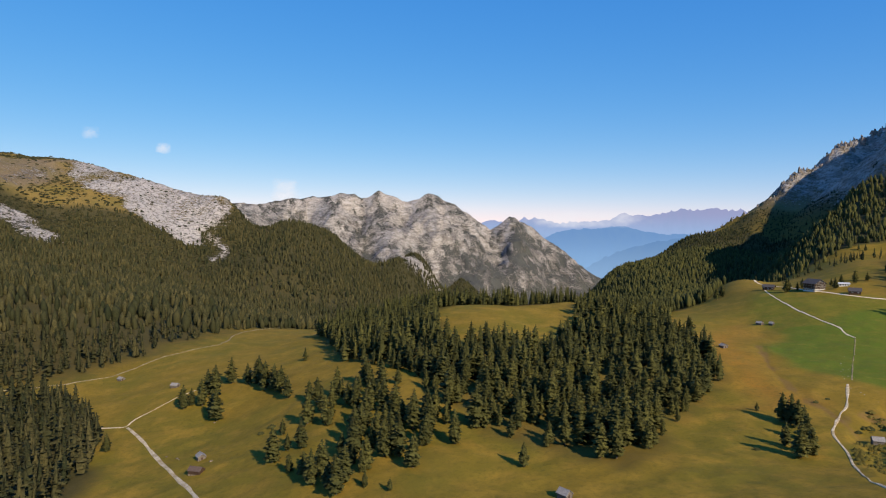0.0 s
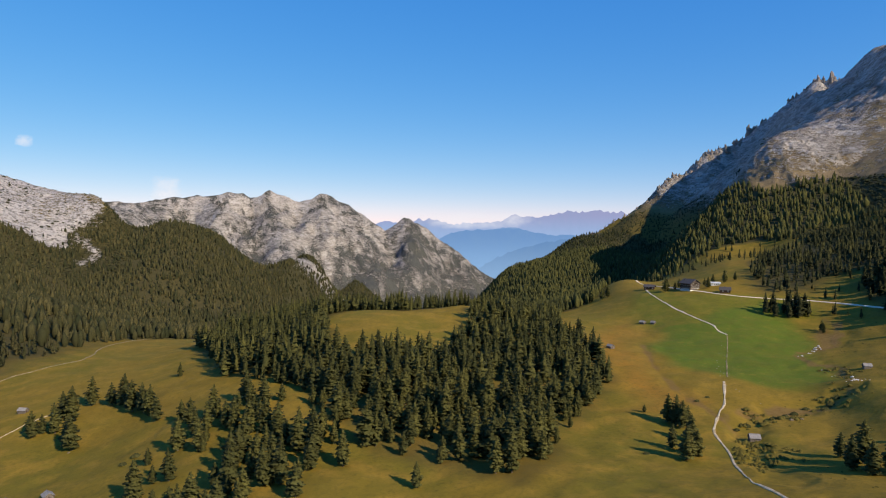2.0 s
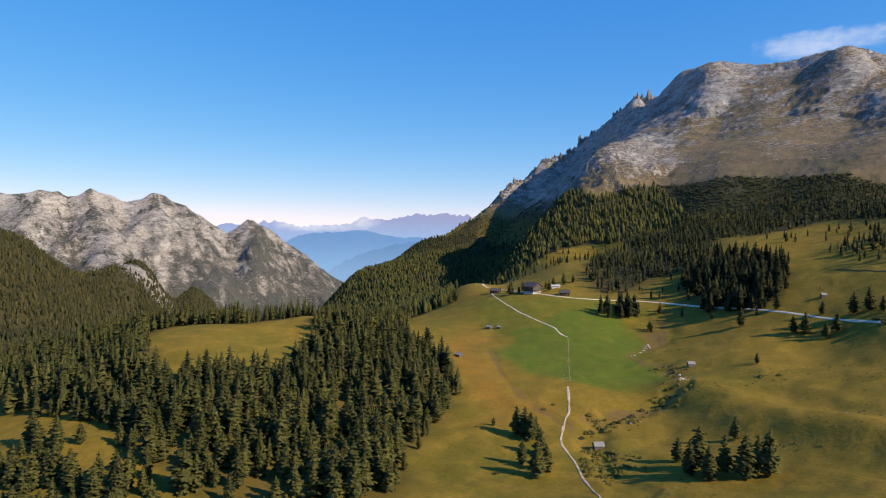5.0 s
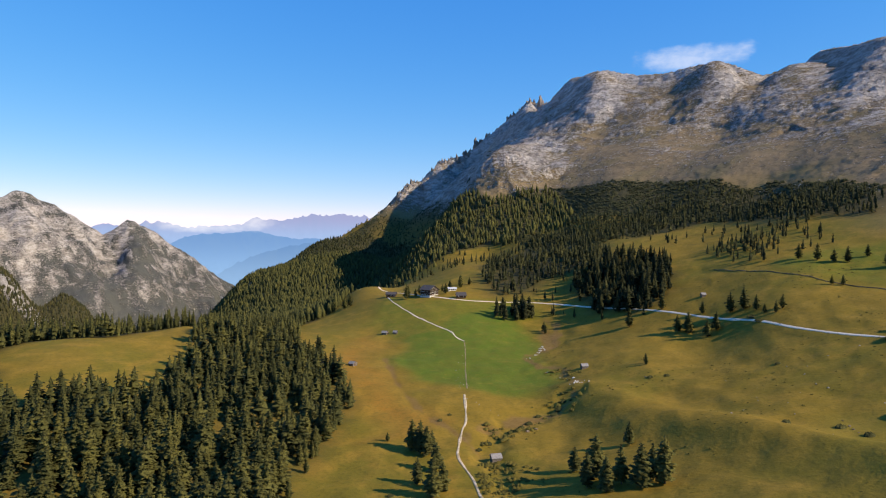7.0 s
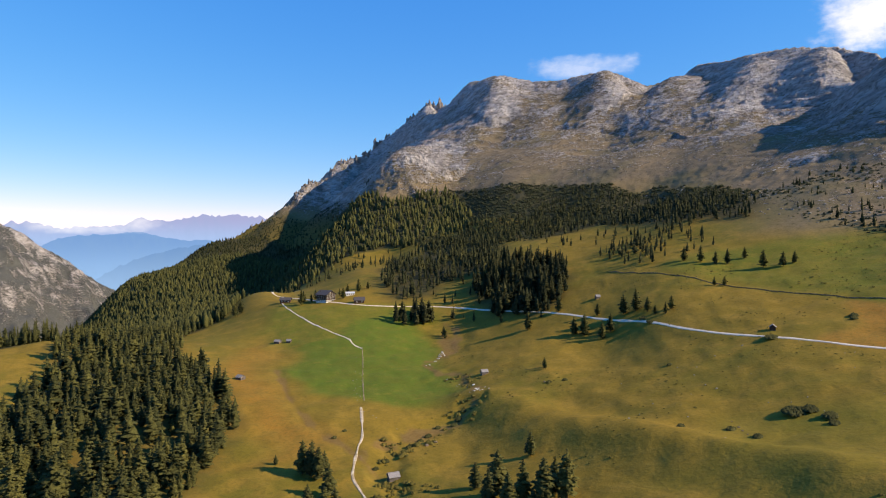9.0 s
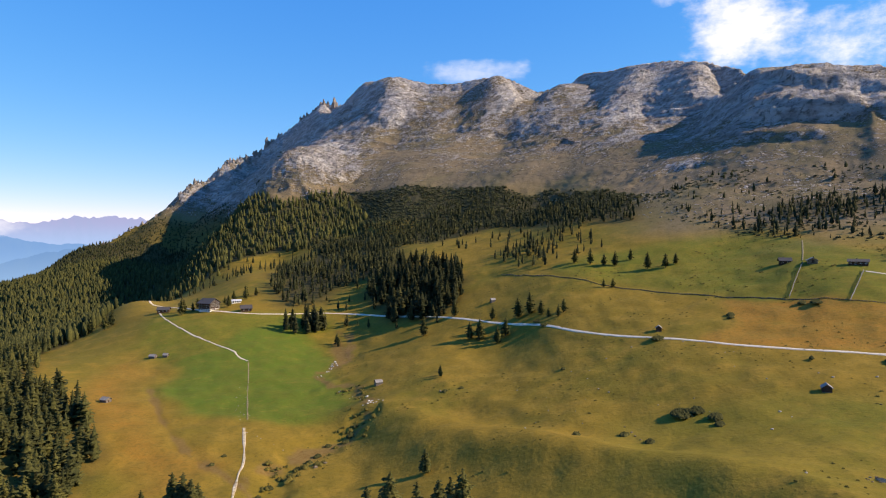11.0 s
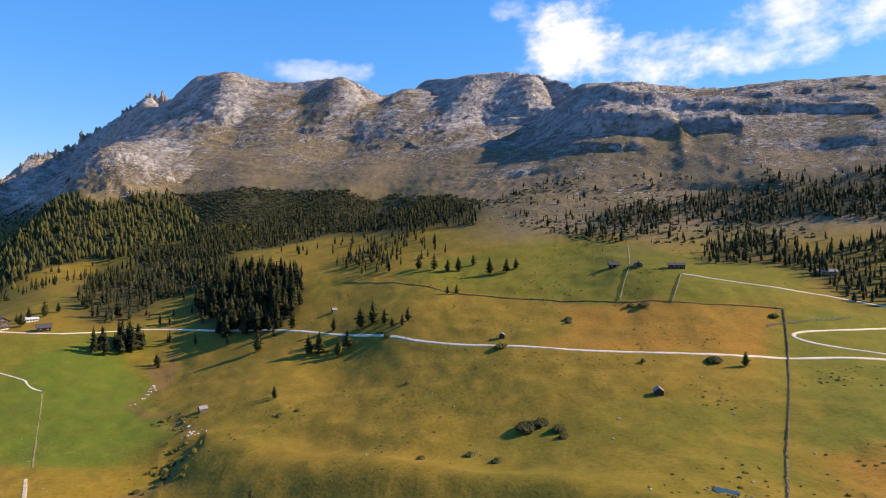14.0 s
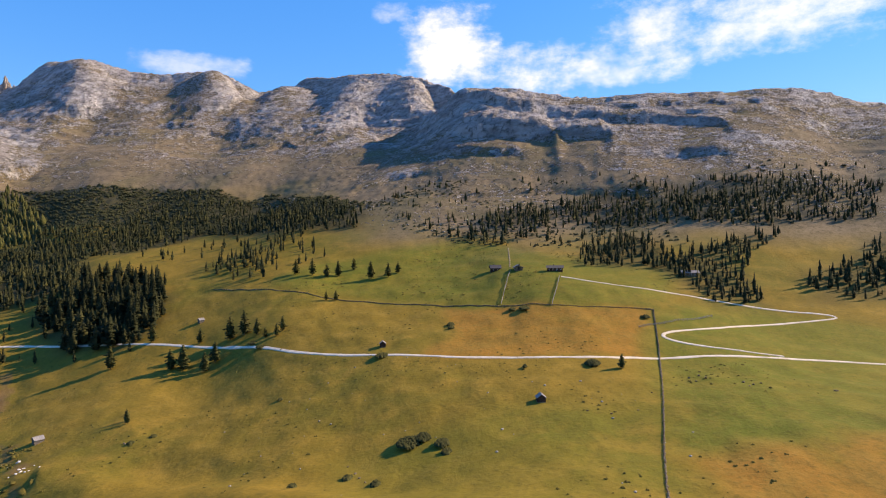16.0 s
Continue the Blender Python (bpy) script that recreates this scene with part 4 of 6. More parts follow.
def stand(name, x, y, size, shapes, label, seed, spread=0.35, sink=0.3, material=None):
    """Many trees that nobody could count, as one mesh. size: metres, or a function of place."""
    rng = np.random.default_rng(seed)
    if not len(x):
        return None
    tall = (size(x, y) if callable(size) else size) * (1 + spread * np.clip(rng.normal(0, 0.6, len(x)), -1.2, 1.1))
    wide = tall * rng.uniform(0.82, 1.32, len(x))
    z = ground(x, y) - sink
    turn = rng.uniform(0, 6.28, len(x))
    pick = rng.integers(0, len(shapes), len(x))
    tone_ = np.clip(rng.uniform(0, 1, len(x)) ** 1.6 + 0.35 * rough(x, y, 120, 3, 98), 0, 1)
    vs, fs, es, ns, at = [], [], [], [], 0
    for k, (sv, sf) in enumerate(shapes):
        who = np.nonzero(pick == k)[0]
        if not len(who):
            continue
        c, s = np.cos(turn[who])[:, None], np.sin(turn[who])[:, None]
        px = (sv[None, :, 0] * c - sv[None, :, 1] * s) * wide[who][:, None] + x[who][:, None]
        py = (sv[None, :, 0] * s + sv[None, :, 1] * c) * wide[who][:, None] + y[who][:, None]
        pz = sv[None, :, 2] * tall[who][:, None] + z[who][:, None]
        vs.append(np.stack([px, py, pz], -1).reshape(-1, 3))
        fs.append((sf[None] + (np.arange(len(who)) * len(sv))[:, None, None] + at).reshape(-1, 3))
        es.append(np.repeat(tone_[who], len(sv)))
        sn = outward(sv, k)
        if len(sv) < 60:
            sn = None
        ns.append(sn if sn is None else np.stack([sn[None, :, 0] * c - sn[None, :, 1] * s, sn[None, :, 0] * s + sn[None, :, 1] * c, np.repeat(sn[None, :, 2], len(who), 0)], -1).reshape(-1, 3))
        at += len(who) * len(sv)
    return tagged(new(name, mesh_of(name, np.concatenate(vs), np.concatenate(fs), material or NEEDLES_MANY, np.concatenate(es), np.concatenate(ns) if all(n is not None for n in ns) else None)), label, "forest", kind="stuff")


NEAR_CROWNS = []
for k in range(8):
    sv, sf = crown_shape(k, 18, 10, 2, 0.190 + 0.017 * (k % 4))
    NEAR_CROWNS.append(mesh_of("crown", sv, sf, NEEDLES, None, outward(sv, k)))
MID = [crown_shape(40 + k, 13, 8, 0, 0.195 + 0.018 * (k % 3)) for k in range(6)]
LIGHT_MID = [crown_shape(50 + k, 9, 6, 0, 0.185 + 0.016 * (k % 3)) for k in range(6)]
SLIM = [crown_shape(150 + k, 6, 5, 0, 0.180 + 0.02 * (k % 3)) for k in range(6)]
FARTHER = [small_shape(70 + k, ((0.06, 0.75), (0.33, 1.0), (0.66, 0.72)), 6, 0.175 + 0.02 * (k % 3)) for k in range(8)]
SPECKS = [small_shape(90 + k, ((0.05, 0.8), (0.45, 0.95)), 5, 0.18 + 0.02 * (k % 3)) for k in range(8)]


def bush_shape(seed):
    """Dwarf pine: a low mound of ragged sprays."""
    r_ = random.Random(seed)
    v, f = [], []
    for k in range(4):
        cx, cy = r_.uniform(-0.6, 0.6), r_.uniform(-0.6, 0.6)
        top_, wide_ = r_.uniform(0.6, 1.0), r_.uniform(0.4, 0.65)
        b = len(v)
        for i in range(6):
            a = 6.283 * (i + r_.uniform(-0.2, 0.2)) / 6
            v.append((cx + wide_ * math.cos(a), cy + wide_ * math.sin(a), r_.uniform(-0.05, 0.35)))
        v.append((cx, cy, top_))
        f += [(b + i, b + (i + 1) % 6, b + 6) for i in range(6)]
    return np.array(v), np.array(f)


BUSHES = [bush_shape(120 + k) for k in range(5)]


def trunk_mesh():
    bm = bmesh.new()
    rings = []
    for h, r in ((-0.03, 0.022), (0.02, 0.016), (0.3, 0.012), (0.75, 0.006), (0.97, 0.002)):
        rings.append([bm.verts.new((r * math.cos(a * math.pi / 3.5), r * math.sin(a * math.pi / 3.5), h)) for a in range(7)])
    for a, b in zip(rings, rings[1:]):
        for i in range(7):
            bm.faces.new((a[i], a[(i + 1) % 7], b[(i + 1) % 7], b[i]))
    mesh = bpy.data.meshes.new("trunk")
    bm.to_mesh(mesh)
    bm.free()
    mesh.materials.append(BARK)
    return mesh


TRUNK = trunk_mesh()


def spruce(x, y, tall, rng, label, group, wide=1.12):
    z = height(x, y)
    tree = new("spruce_tree")
    tree.empty_display_size = 0.5
    tree.matrix_basis = Matrix.Translation((x, y, z)) @ Matrix.Rotation(rng.uniform(0, 6.28), 4, "Z") @ Matrix.Diagonal((tall * wide, tall * wide, tall, 1))
    tagged(tree, label, "tree", group)
    trunk = new("trunk", TRUNK)
    trunk.parent = tree
    crown = new("crown", rng.choice(NEAR_CROWNS))
    crown.parent = tree
    return tree


rng = random.Random(5)
LONE = [  # place, height, of the trees that stand by themselves
    (149, 272, 13), (150, 267, 14), (151, 263, 12), (155, 266, 9), (146, 248, 11), (133, 240, 9.5), (131, 226, 13), (137, 229, 10), (145, 286, 4), (309, 284, 5.5), (169, 192, 12), (177, 196, 15),
    (176, 184, 13), (173, 188, 10), (176, 176, 14), (182, 172, 15), (184, 178, 12), (168, 183, 11), (180, 209, 9), (210, 210, 9), (366, 432, 8), (331, 601, 15), (353, 613, 10), (366, 582, 11),
    (338, 610, 12), (384, 602, 9), (391, 592, 10), (398, 603, 11), (405, 596, 9), (343, 604, 8), (372, 598, 8), (291, 664, 14), (299, 668, 15), (287, 685, 13), (104, 274, 6)]
LONE_PASTURE = [(377, 314, 12), (379, 307, 14), (376, 291, 11), (384, 290, 12), (404, 293, 14), (406, 285, 15), (402, 274, 10), (397, 266, 6), (396, 258, 8), (403, 258, 9), (454, 254, 6),
                (456, 248, 7), (381, 358, 14), (411, 353, 12), (506, 303, 12), (504, 288, 13), (503, 276, 10), (510, 270, 12), (526, 264, 9), (505, 242, 13), (509, 230, 11), (519, 226, 9),
                (306, 281, 6), (346, 70, 6.5), (369, 437, 9), (406, 315, 9)]
LONE_LEFT = [(-149, 358, 14), (-146, 362, 10), (-139, 360, 16), (-142, 378, 15), (-137, 376, 18), (-121, 333, 17), (-126, 340, 14), (-134, 395, 17), (-121, 388, 13), (-112, 380, 18), (-104, 366, 17),
             (-98, 362, 15), (-92, 356, 14), (-83, 334, 12), (-164, 303, 9), (-92, 418, 9), (-26, 208, 5.5), (-17, 203, 4.5), (29, 218, 9), (40, 236, 6), (-71, 276, 7)]
for x, y, tall in LONE:
    spruce(x, y, tall, rng, "dark green spruce standing alone on the meadow slope", "trees by the stream and path")
for x, y, tall in LONE_PASTURE:
    spruce(x, y, tall, rng, "small dark spruce on the open pasture by the road", "trees along the pasture road")
for x, y, tall in LONE_LEFT:
    spruce(x, y, tall, rng, "tall full spruce at the rim of the valley meadow", "trees in the valley meadow")


def clumps(x, y):
    return step(-0.25, 0.15, rough(x, y, 26, 2, 81))


def belts(x, y):
    """Trees in belts that follow the slope."""
    dx, dy = x - CENTRE[0], y - CENTRE[1]
    r = np.hypot(dx, dy)
    return 0.75 * rough(np.arctan2(dx, dy) * 700 * 0.4, r + 12 * ripple(x, y, 60, 96), 52, 3, 85) + 0.55 * rough(x, y, 70, 3, 99)


stand("loose_trees", *scatter(OPEN_STRIP, 11.0, 51, lambda x, y: 0.10 + 0.5 * step(0.1, 0.3, rough(x, y, 40, 2, 95))), 10, SLIM, "loose spruces on the sunny bench above the guest house", 52, material=SHADE_TONED_PINES)
CLUMP = [(352, 490), (366, 473), (384, 468), (398, 482), (392, 500), (372, 504)]
stand("spruce_clump", *scatter(CLUMP, 6.5, 53), 14, MID, "clump of dark spruces beside the road below the guest house", 54, material=SHADE_TONED_PINES)


# the grove: the trees nearest the flight stand singly, the rest as one stand
gx, gy = scatter(GROVE, 6.3, 11, lambda x, y: 0.45 + 0.55 * step(-0.3, 0.05, rough(x, y, 16, 2, 89)))
fx, fy = scatter(GROVE_FRONT, 6.9, 12, lambda x, y: 0.95 * step(-0.22, 0.08, rough(x, y, 15, 2, 82)))
order = np.argsort(np.hypot(gx - 50, gy - 190))
single = order[:170]
rest = order[170:]
for x, y in zip(gx[single], gy[single]):
    spruce(float(x), float(y), rng.choice((rng.uniform(7, 11), rng.uniform(11, 16), rng.uniform(13, 19))), rng, "tall olive-green spruce in the dense grove", "trees of the grove", rng.uniform(0.85, 1.2))
for x, y in zip(fx, fy):
    spruce(float(x), float(y), rng.uniform(7, 15.5), rng, "full olive-green spruce scattered over the grassy knoll", "trees of the knoll", rng.uniform(0.9, 1.15))
stand("grove", gx[rest], gy[rest], 14, MID, "dense grove of olive-green spruces on the knoll", 21)
stand("grove", *scatter(GROVE_LEFT, 6.4, 13), 14.5, LIGHT_MID, "dense dark spruce wood beside the clearing", 22, 0.5)
bx, by = scatter(GROVE_BACK, 7.2, 14, unwooded)
near_by = by < 660
stand("forest", bx[near_by], by[near_by], 13.5, LIGHT_MID, "spruce forest behind the clearing", 23)
stand("forest", bx[~near_by], by[~near_by], 12.5, FARTHER, "spruce forest dropping away into the valley", 23)
stand("forest", *scatter(WOODS_NEAR_LEFT, 6.6, 15), 15, LIGHT_MID, "dark spruce forest in the shaded valley", 24, material=LARCHES)


def bare_left(x, y):
    return np.maximum(np.maximum.reduce([inside(x + 26 * ripple(x, y, 60, 52), y + 26 * ripple(x, y, 60, 53), line, 10) for line in PALE_LEFT]), inside(x, y, BROWN_TOP, 20))


lx, ly = scatter(WOODS_LEFT, 8.6, 16, lambda x, y: np.clip(1.1 - 0.95 * step(75, 165, plain(x, y) + 40 * rough(x, y, 160, 3, 97)), 0, 1) * (0.45 + 0.55 * step(-0.3, 0.05, rough(x, y, 60, 2, 83))) * (1 - 0.95 * bare_left(x, y)))
far_off = np.hypot(lx - 40, ly - 45)
for lo, hi, shapes, words in ((0, 620, LIGHT_MID, "spruce and larch forest along the valley road"), (620, 1050, FARTHER, "spruce and larch forest on the lower valley side"), (1050, 9000, SPECKS, "spruce and larch forest covering the valley side")):
    who = (far_off >= lo) & (far_off < hi)
    stand("forest", lx[who], ly[who], lambda x, y: 12.5 - 4 * step(60, 160, plain(x, y)), shapes, words, 25 + lo, 0.5, material=LARCHES)
stand("forest", *scatter(WOODS_SHOULDER, 8.4, 17, lambda x, y: unwooded(x, y) * (1 - 0.6 * step(230, 330, plain(x, y)))), lambda x, y: 12 - 4 * step(150, 300, plain(x, y)), SPECKS, "dark spruce forest on the mountain shoulder", 26, 0.45, material=NEEDLES_MANY)
stand("forest", *scatter(WOODS_RIM, 9.5, 72, lambda x, y: 0.25 + 0.7 * step(-0.3, 0.1, rough(x, y, 60, 2, 83))), 9, SPECKS, "dark spruces climbing to the shaded ridge", 73, 0.5, material=SHADE_TONED_PINES)
stand("forest", *scatter(WOODS_FLANK, 7.2, 18, lambda x, y: unwooded(x, y) * (0.3 + 0.6 * step(-0.2, 0.1, rough(x, y, 34, 2, 93)))), lambda x, y: 11.5 - 3 * step(90, 150, plain(x, y)), SLIM, "dark spruce wood above the guest house", 27, 0.5, material=SHADE_TONED_PINES)
stand("forest", *scatter(WOODS_BELT, 7.6, 30, lambda x, y: 0.40 + 0.55 * step(-0.2, 0.1, rough(x, y, 40, 2, 90))), lambda x, y: 9.5 - 3 * step(120, 190, plain(x, y)), SLIM, "dark belt of spruces below the rocks", 27, 0.5, material=SHADE_TONED_PINES)
WOODS_GAP = [(754, 817), (742, 691), (704, 578), (606, 541), (597, 594), (687, 741)]
stand("forest", *scatter(WOODS_GAP, 7.5, 83, lambda x, y: 0.25 + 0.6 * step(-0.2, 0.1, rough(x, y, 40, 2, 90))), 9, SLIM, "dark spruces on the bench below the thicket", 84, 0.5, material=SHADE_TONED_PINES)
stand("dwarf_pine", *scatter(WOODS_GAP, 5.5, 85, lambda x, y: 0.75 + 0 * x), 2.2, BUSHES, "dark dwarf pine scrub among the spruces", 86, 0.5, material=SHADE_TONED_PINES)
stand("forest", *scatter(THICKET_LOW, 9.0, 44, lambda x, y: 0.35 + 0 * x), 8, FARTHER, "young spruces in the pine thicket", 45, 0.5, material=SHADE_TONED_PINES)
stand("forest", *scatter(WOODS_MID, 6.0, 19, lambda x, y: 0.4 + 0.6 * step(-0.4, -0.1, rough(x, y, 30, 2, 84))), 13.5, MID[:4], "dense spruce wood above the pasture road", 28, 0.5, material=SHADE_TONED_PINES)
stand("loose_trees", *scatter(MID_LOOSE, 10.0, 46, lambda x, y: 0.15 + 0.55 * step(-0.05, 0.2, rough(x, y, 24, 2, 84))), 9.5, LIGHT_MID, "loose spruces round the wood by the road", 47, 0.6, material=SHADE_TONED_PINES)
for k, (words, line) in enumerate(RIGHT_WOODS.items()):
    stand("forest", *scatter(line, 5.7, 20 + 100 * k, lambda x, y: 0.40 + 0.55 * step(-0.2, 0.1, 0.6 * belts(x, y) + 0.6 * rough(x, y, 26, 2, 84))), lambda x, y: 8.0 - 2.0 * step(110, 190, plain(x, y)), SLIM, words, 29 + k, 0.5, material=SHADE_TONED_PINES)
stand("loose_trees", *scatter(LOOSE_RIGHT, 7.5, 48, lambda x, y: 0.05 + 0.6 * step(0.05, 0.3, belts(x, y) + 0.3 * rough(x, y, 22, 2, 94))), lambda x, y: 8 - 2.5 * step(110, 190, plain(x, y)), SLIM, "loose spruces on the stony slope", 49, 0.6, material=SHADE_TONED_PINES)
stand("loose_trees", *scatter(STONY_BAND, 11.0, 66, lambda x, y: 0.10 + 0.4 * step(0.0, 0.3, belts(x, y))), 5.5, SPECKS, "small lone spruces high on the stony slope", 67, 0.5, material=SHADE_TONED_PINES)
stand("forest", *scatter(WOODS_DIP, 9.0, 57), 12, SPECKS, "dark spruce forest in the dip behind the meadow rim", 58, material=NEEDLES_MANY)
WOODS_END = [(-60, 2400), (60, 2400), (220, 2450), (330, 2750), (120, 2950), (-150, 2800), (-160, 2550)]
stand("forest", *scatter(WOODS_END, 12.0, 59), 13, SPECKS, "far larch forest at the foot of the ridge", 60, material=LARCHES)
UPPER_BELT = [(533, 404), (564, 406), (599, 382), (656, 394), (627, 356), (556, 349), (500, 321), (497, 351)]
stand("forest", *scatter(UPPER_BELT, 7.5, 68, lambda x, y: 0.3 + 0.5 * step(-0.1, 0.15, rough(x, y, 30, 2, 94))), 10, SLIM, "belt of spruces climbing the upper pasture", 69, 0.5, material=SHADE_TONED_PINES)
LOOSE = [(515, 330), (560, 300), (600, 330), (680, 400), (640, 470), (585, 520), (545, 430)]
stand("loose_trees", *scatter(LOOSE, 10.0, 38, lambda x, y: 0.06 + 0.45 * step(0.05, 0.3, rough(x, y, 34, 2, 94))), 8.5, SLIM, "loose rows of spruces on the sunlit upper pasture", 39, material=SHADE_TONED_PINES)


stand("dwarf_pine", *scatter(PINE_BELT, 5.2, 31, lambda x, y: 0.97 * step(-0.75, -0.35, rough(x, y, 60, 3, 86)) * step(262, 225, plain(x, y) + 20 * rough(x, y, 50, 2, 76))), 2.6, BUSHES, "dark dwarf pine thicket below the rock face", 32, 0.5, material=SHADE_TONED_PINES)
stand("dwarf_pine", *scatter(THICKET_LOW, 4.8, 77), 2.2, BUSHES, "dark dwarf pine thicket on the bench", 78, 0.5, material=SHADE_TONED_PINES)
stand("dwarf_pine", *scatter(LOOSE_RIGHT, 6.2, 33, lambda x, y: 0.85 * step(-0.12, 0.1, 0.7 * belts(x, y) + 0.5 * rough(x, y, 24, 2, 87))), 1.5, BUSHES, "low dark dwarf pines among the boulders", 34, 0.6, material=SHADE_TONED_PINES)
stand("dwarf_pine", *scatter(STONY_BAND, 8.0, 79, lambda x, y: 0.8 * step(-0.1, 0.15, 0.6 * belts(x, y) + 0.6 * rough(x, y, 30, 2, 87))), 1.7, BUSHES, "low dwarf pines dotted over the stony slope", 80, 0.6, material=SHADE_TONED_PINES)
LEFT_SCRUB = [(-460, 1500), (-540, 1900), (-640, 1960), (-850, 2090), (-1300, 2150), (-1700, 1900), (-1500, 1300), (-900, 1250)]
stand("dwarf_pine", *scatter(LEFT_SCRUB, 9, 35, lambda x, y: (1 - 0.93 * bare_left(x, y)) * (0.35 + 0.6 * step(-0.25, 0.1, rough(x, y, 130, 4, 88)))), 4.2, BUSHES, "dark dwarf pine patches on the pale ridge", 36, material=LARCHES)
stand("dwarf_pine", *scatter(SHADY_FACE, 10.0, 37, lambda x, y: 0.5 - 0.45 * step(250, 330, plain(x, y))), 3.2, BUSHES, "dwarf pine scrub on the shady mountain face", 40, material=SHADE_TONED_PINES)
stand("forest", *scatter(SHADY_FACE, 17.0, 55, lambda x, y: 0.6 - 0.58 * step(200, 280, plain(x, y))), 8, SPECKS, "scattered dark spruces on the shady mountain face", 56, material=SHADE_TONED_PINES)


FAR_CHAIN = [(-6.0, 90), (-2.0, 120), (3.5, 160), (5.5, 160), (7.6, 190), (9.9, 150), (12.8, 152), (15.9, 224), (18.0, 190), (20.3, 252), (22.1, 238), (23.6, 264), (26.1, 225), (30.0, 200)]
FAR_HILLS = [(6.0, -80), (8.5, 20), (9.9, 85), (12.8, 120), (15.9, 128), (18.5, 84), (21.1, 68), (23.1, 62), (30.0, 40)]
NEAR_HILLS = [(9.0, -330), (11.5, -220), (14.0, -90), (16.5, -10), (19.0, 35), (22.0, 60), (30.0, 70)]
CLOUDS = [  # bearing, elevation, half width, half height, density, words, seed
    (-14.7, 3.2, 120, 120, 0.85, "small pinkish white cloud above the far ridge", 1),
    (-30.0, 7.6, 65, 50, 0.5, "tiny faint cloud in the blue sky", 2),
    (-24.7, 6.7, 55, 42, 0.6, "tiny faint cloud in the blue sky", 3),
    (54.0, 14.9, 440, 105, 0.45, "thin white cloud drifting behind the summit ridge", 4),
    (76.3, 17.0, 430, 430, 0.95, "bright white cumulus towering over the ridge", 5),
    (84.5, 15.0, 640, 250, 0.85, "ragged white cloud bank along the ridge", 6),
    (100.0, 17.4, 1050, 300, 0.75, "broad bright veil of cloud high over the slope", 7),
    (92.5, 14.6, 470, 140, 0.7, "long white streak of cloud", 8),
    (11.8, 1.0, 620, 75, 0.6, "low white cloud bank on the far horizon", 9),
    (71.0, 20.0, 180, 90, 0.4, "small wisp of cloud", 10),
]


# ---- houses ----
def box(bm, x0, x1, y0, y1, z0, z1):
    v = [bm.verts.new(p) for p in ((x0, y0, z0), (x1, y0, z0), (x1, y1, z0), (x0, y1, z0), (x0, y0, z1), (x1, y0, z1), (x1, y1, z1), (x0, y1, z1))]
    for q in ((3, 2, 1, 0), (4, 5, 6, 7), (0, 1, 5, 4), (1, 2, 6, 5), (2, 3, 7, 6), (3, 0, 4, 7)):
        bm.faces.new([v[i] for i in q])


def boxes(*rows):
    bm = bmesh.new()
    for r in rows:
        box(bm, *r)
    return bm


def gable_body(w, d, h, rise, sink=0.8):
    """Walls with two gables; the ridge runs along y."""
    bm = bmesh.new()
    outline = ((-w / 2, -sink), (w / 2, -sink), (w / 2, h), (0, h + rise), (-w / 2, h))
    a = [bm.verts.new((x, -d / 2, z)) for x, z in outline]
    b = [bm.verts.new((x, d / 2, z)) for x, z in outline]
    bm.faces.new(a)
    bm.faces.new(b[::-1])
    for i in range(5):
        bm.faces.new((a[i], b[i], b[(i + 1) % 5], a[(i + 1) % 5])[::-1])
    return bm


def roof_half(w, d, h, rise, side, over=0.5, thick=0.22):
    bm = bmesh.new()
    slope = rise / (w / 2)
    x1, z1 = side * (w / 2 + over), h - over * slope
    rows = [(0, h + rise + 0.06), (x1, z1 + 0.06), (x1, z1 + 0.06 + thick), (0, h + rise + 0.06 + thick)]
    a = [bm.verts.new((x, -d / 2 - over, z)) for x, z in rows]
    b = [bm.verts.new((x, d / 2 + over, z)) for x, z in rows]
    bm.faces.new(a)
    bm.faces.new(b[::-1])
    for i in range(4):
        bm.faces.new((a[i], b[i], b[(i + 1) % 4], a[(i + 1) % 4]))
    bmesh.ops.recalc_face_normals(bm, faces=bm.faces)
    return bm


def hut(x, y, turn, w=4.2, d=5.0, h=2.3, rise=1.5, label="weathered grey timber hay hut with a shingle roof", wood=OLD_WOOD, roof=SHINGLE):
    z = height(x, y)
    top = new("hay_hut")
    top.matrix_basis = pose(x, y, z, 0, 0, turn) @ Matrix.Diagonal((0.72, 0.72, 0.72, 1))
    tagged(top, label, "hut", "hay huts on the meadow")
    part("walls", gable_body(w, d, h, rise), wood, top)
    for side in (-1, 1):
        part("roof_slope", roof_half(w, d, h, rise, side, 0.55), roof, top, "silver-grey shingle roof slope")
    part("door", boxes((-0.55, 0.55, -d / 2 - 0.06, -d / 2 + 0.02, 0.1, 1.85)), DARK_WOOD, top, "dark plank door")
    logs = bmesh.new()
    for k in range(6):
        for sx in (-1, 1):
            box(logs, sx * w / 2 - 0.05, sx * w / 2 + 0.07 * sx + 0.05, -d / 2 - 0.2, d / 2 + 0.2, 0.15 + k * 0.36, 0.40 + k * 0.36)
    part("log_ends", logs, wood, top)
    part("ridge_board", boxes((-0.14, 0.14, -d / 2 - 0.6, d / 2 + 0.6, h + rise + 0.24, h + rise + 0.34)), roof, top)
    part("footing", boxes((-w / 2 - 0.1, w / 2 + 0.1, -d / 2 - 0.1, d / 2 + 0.1, -0.9, 0.12)), STONE, top, "rough stone footing")
    return top


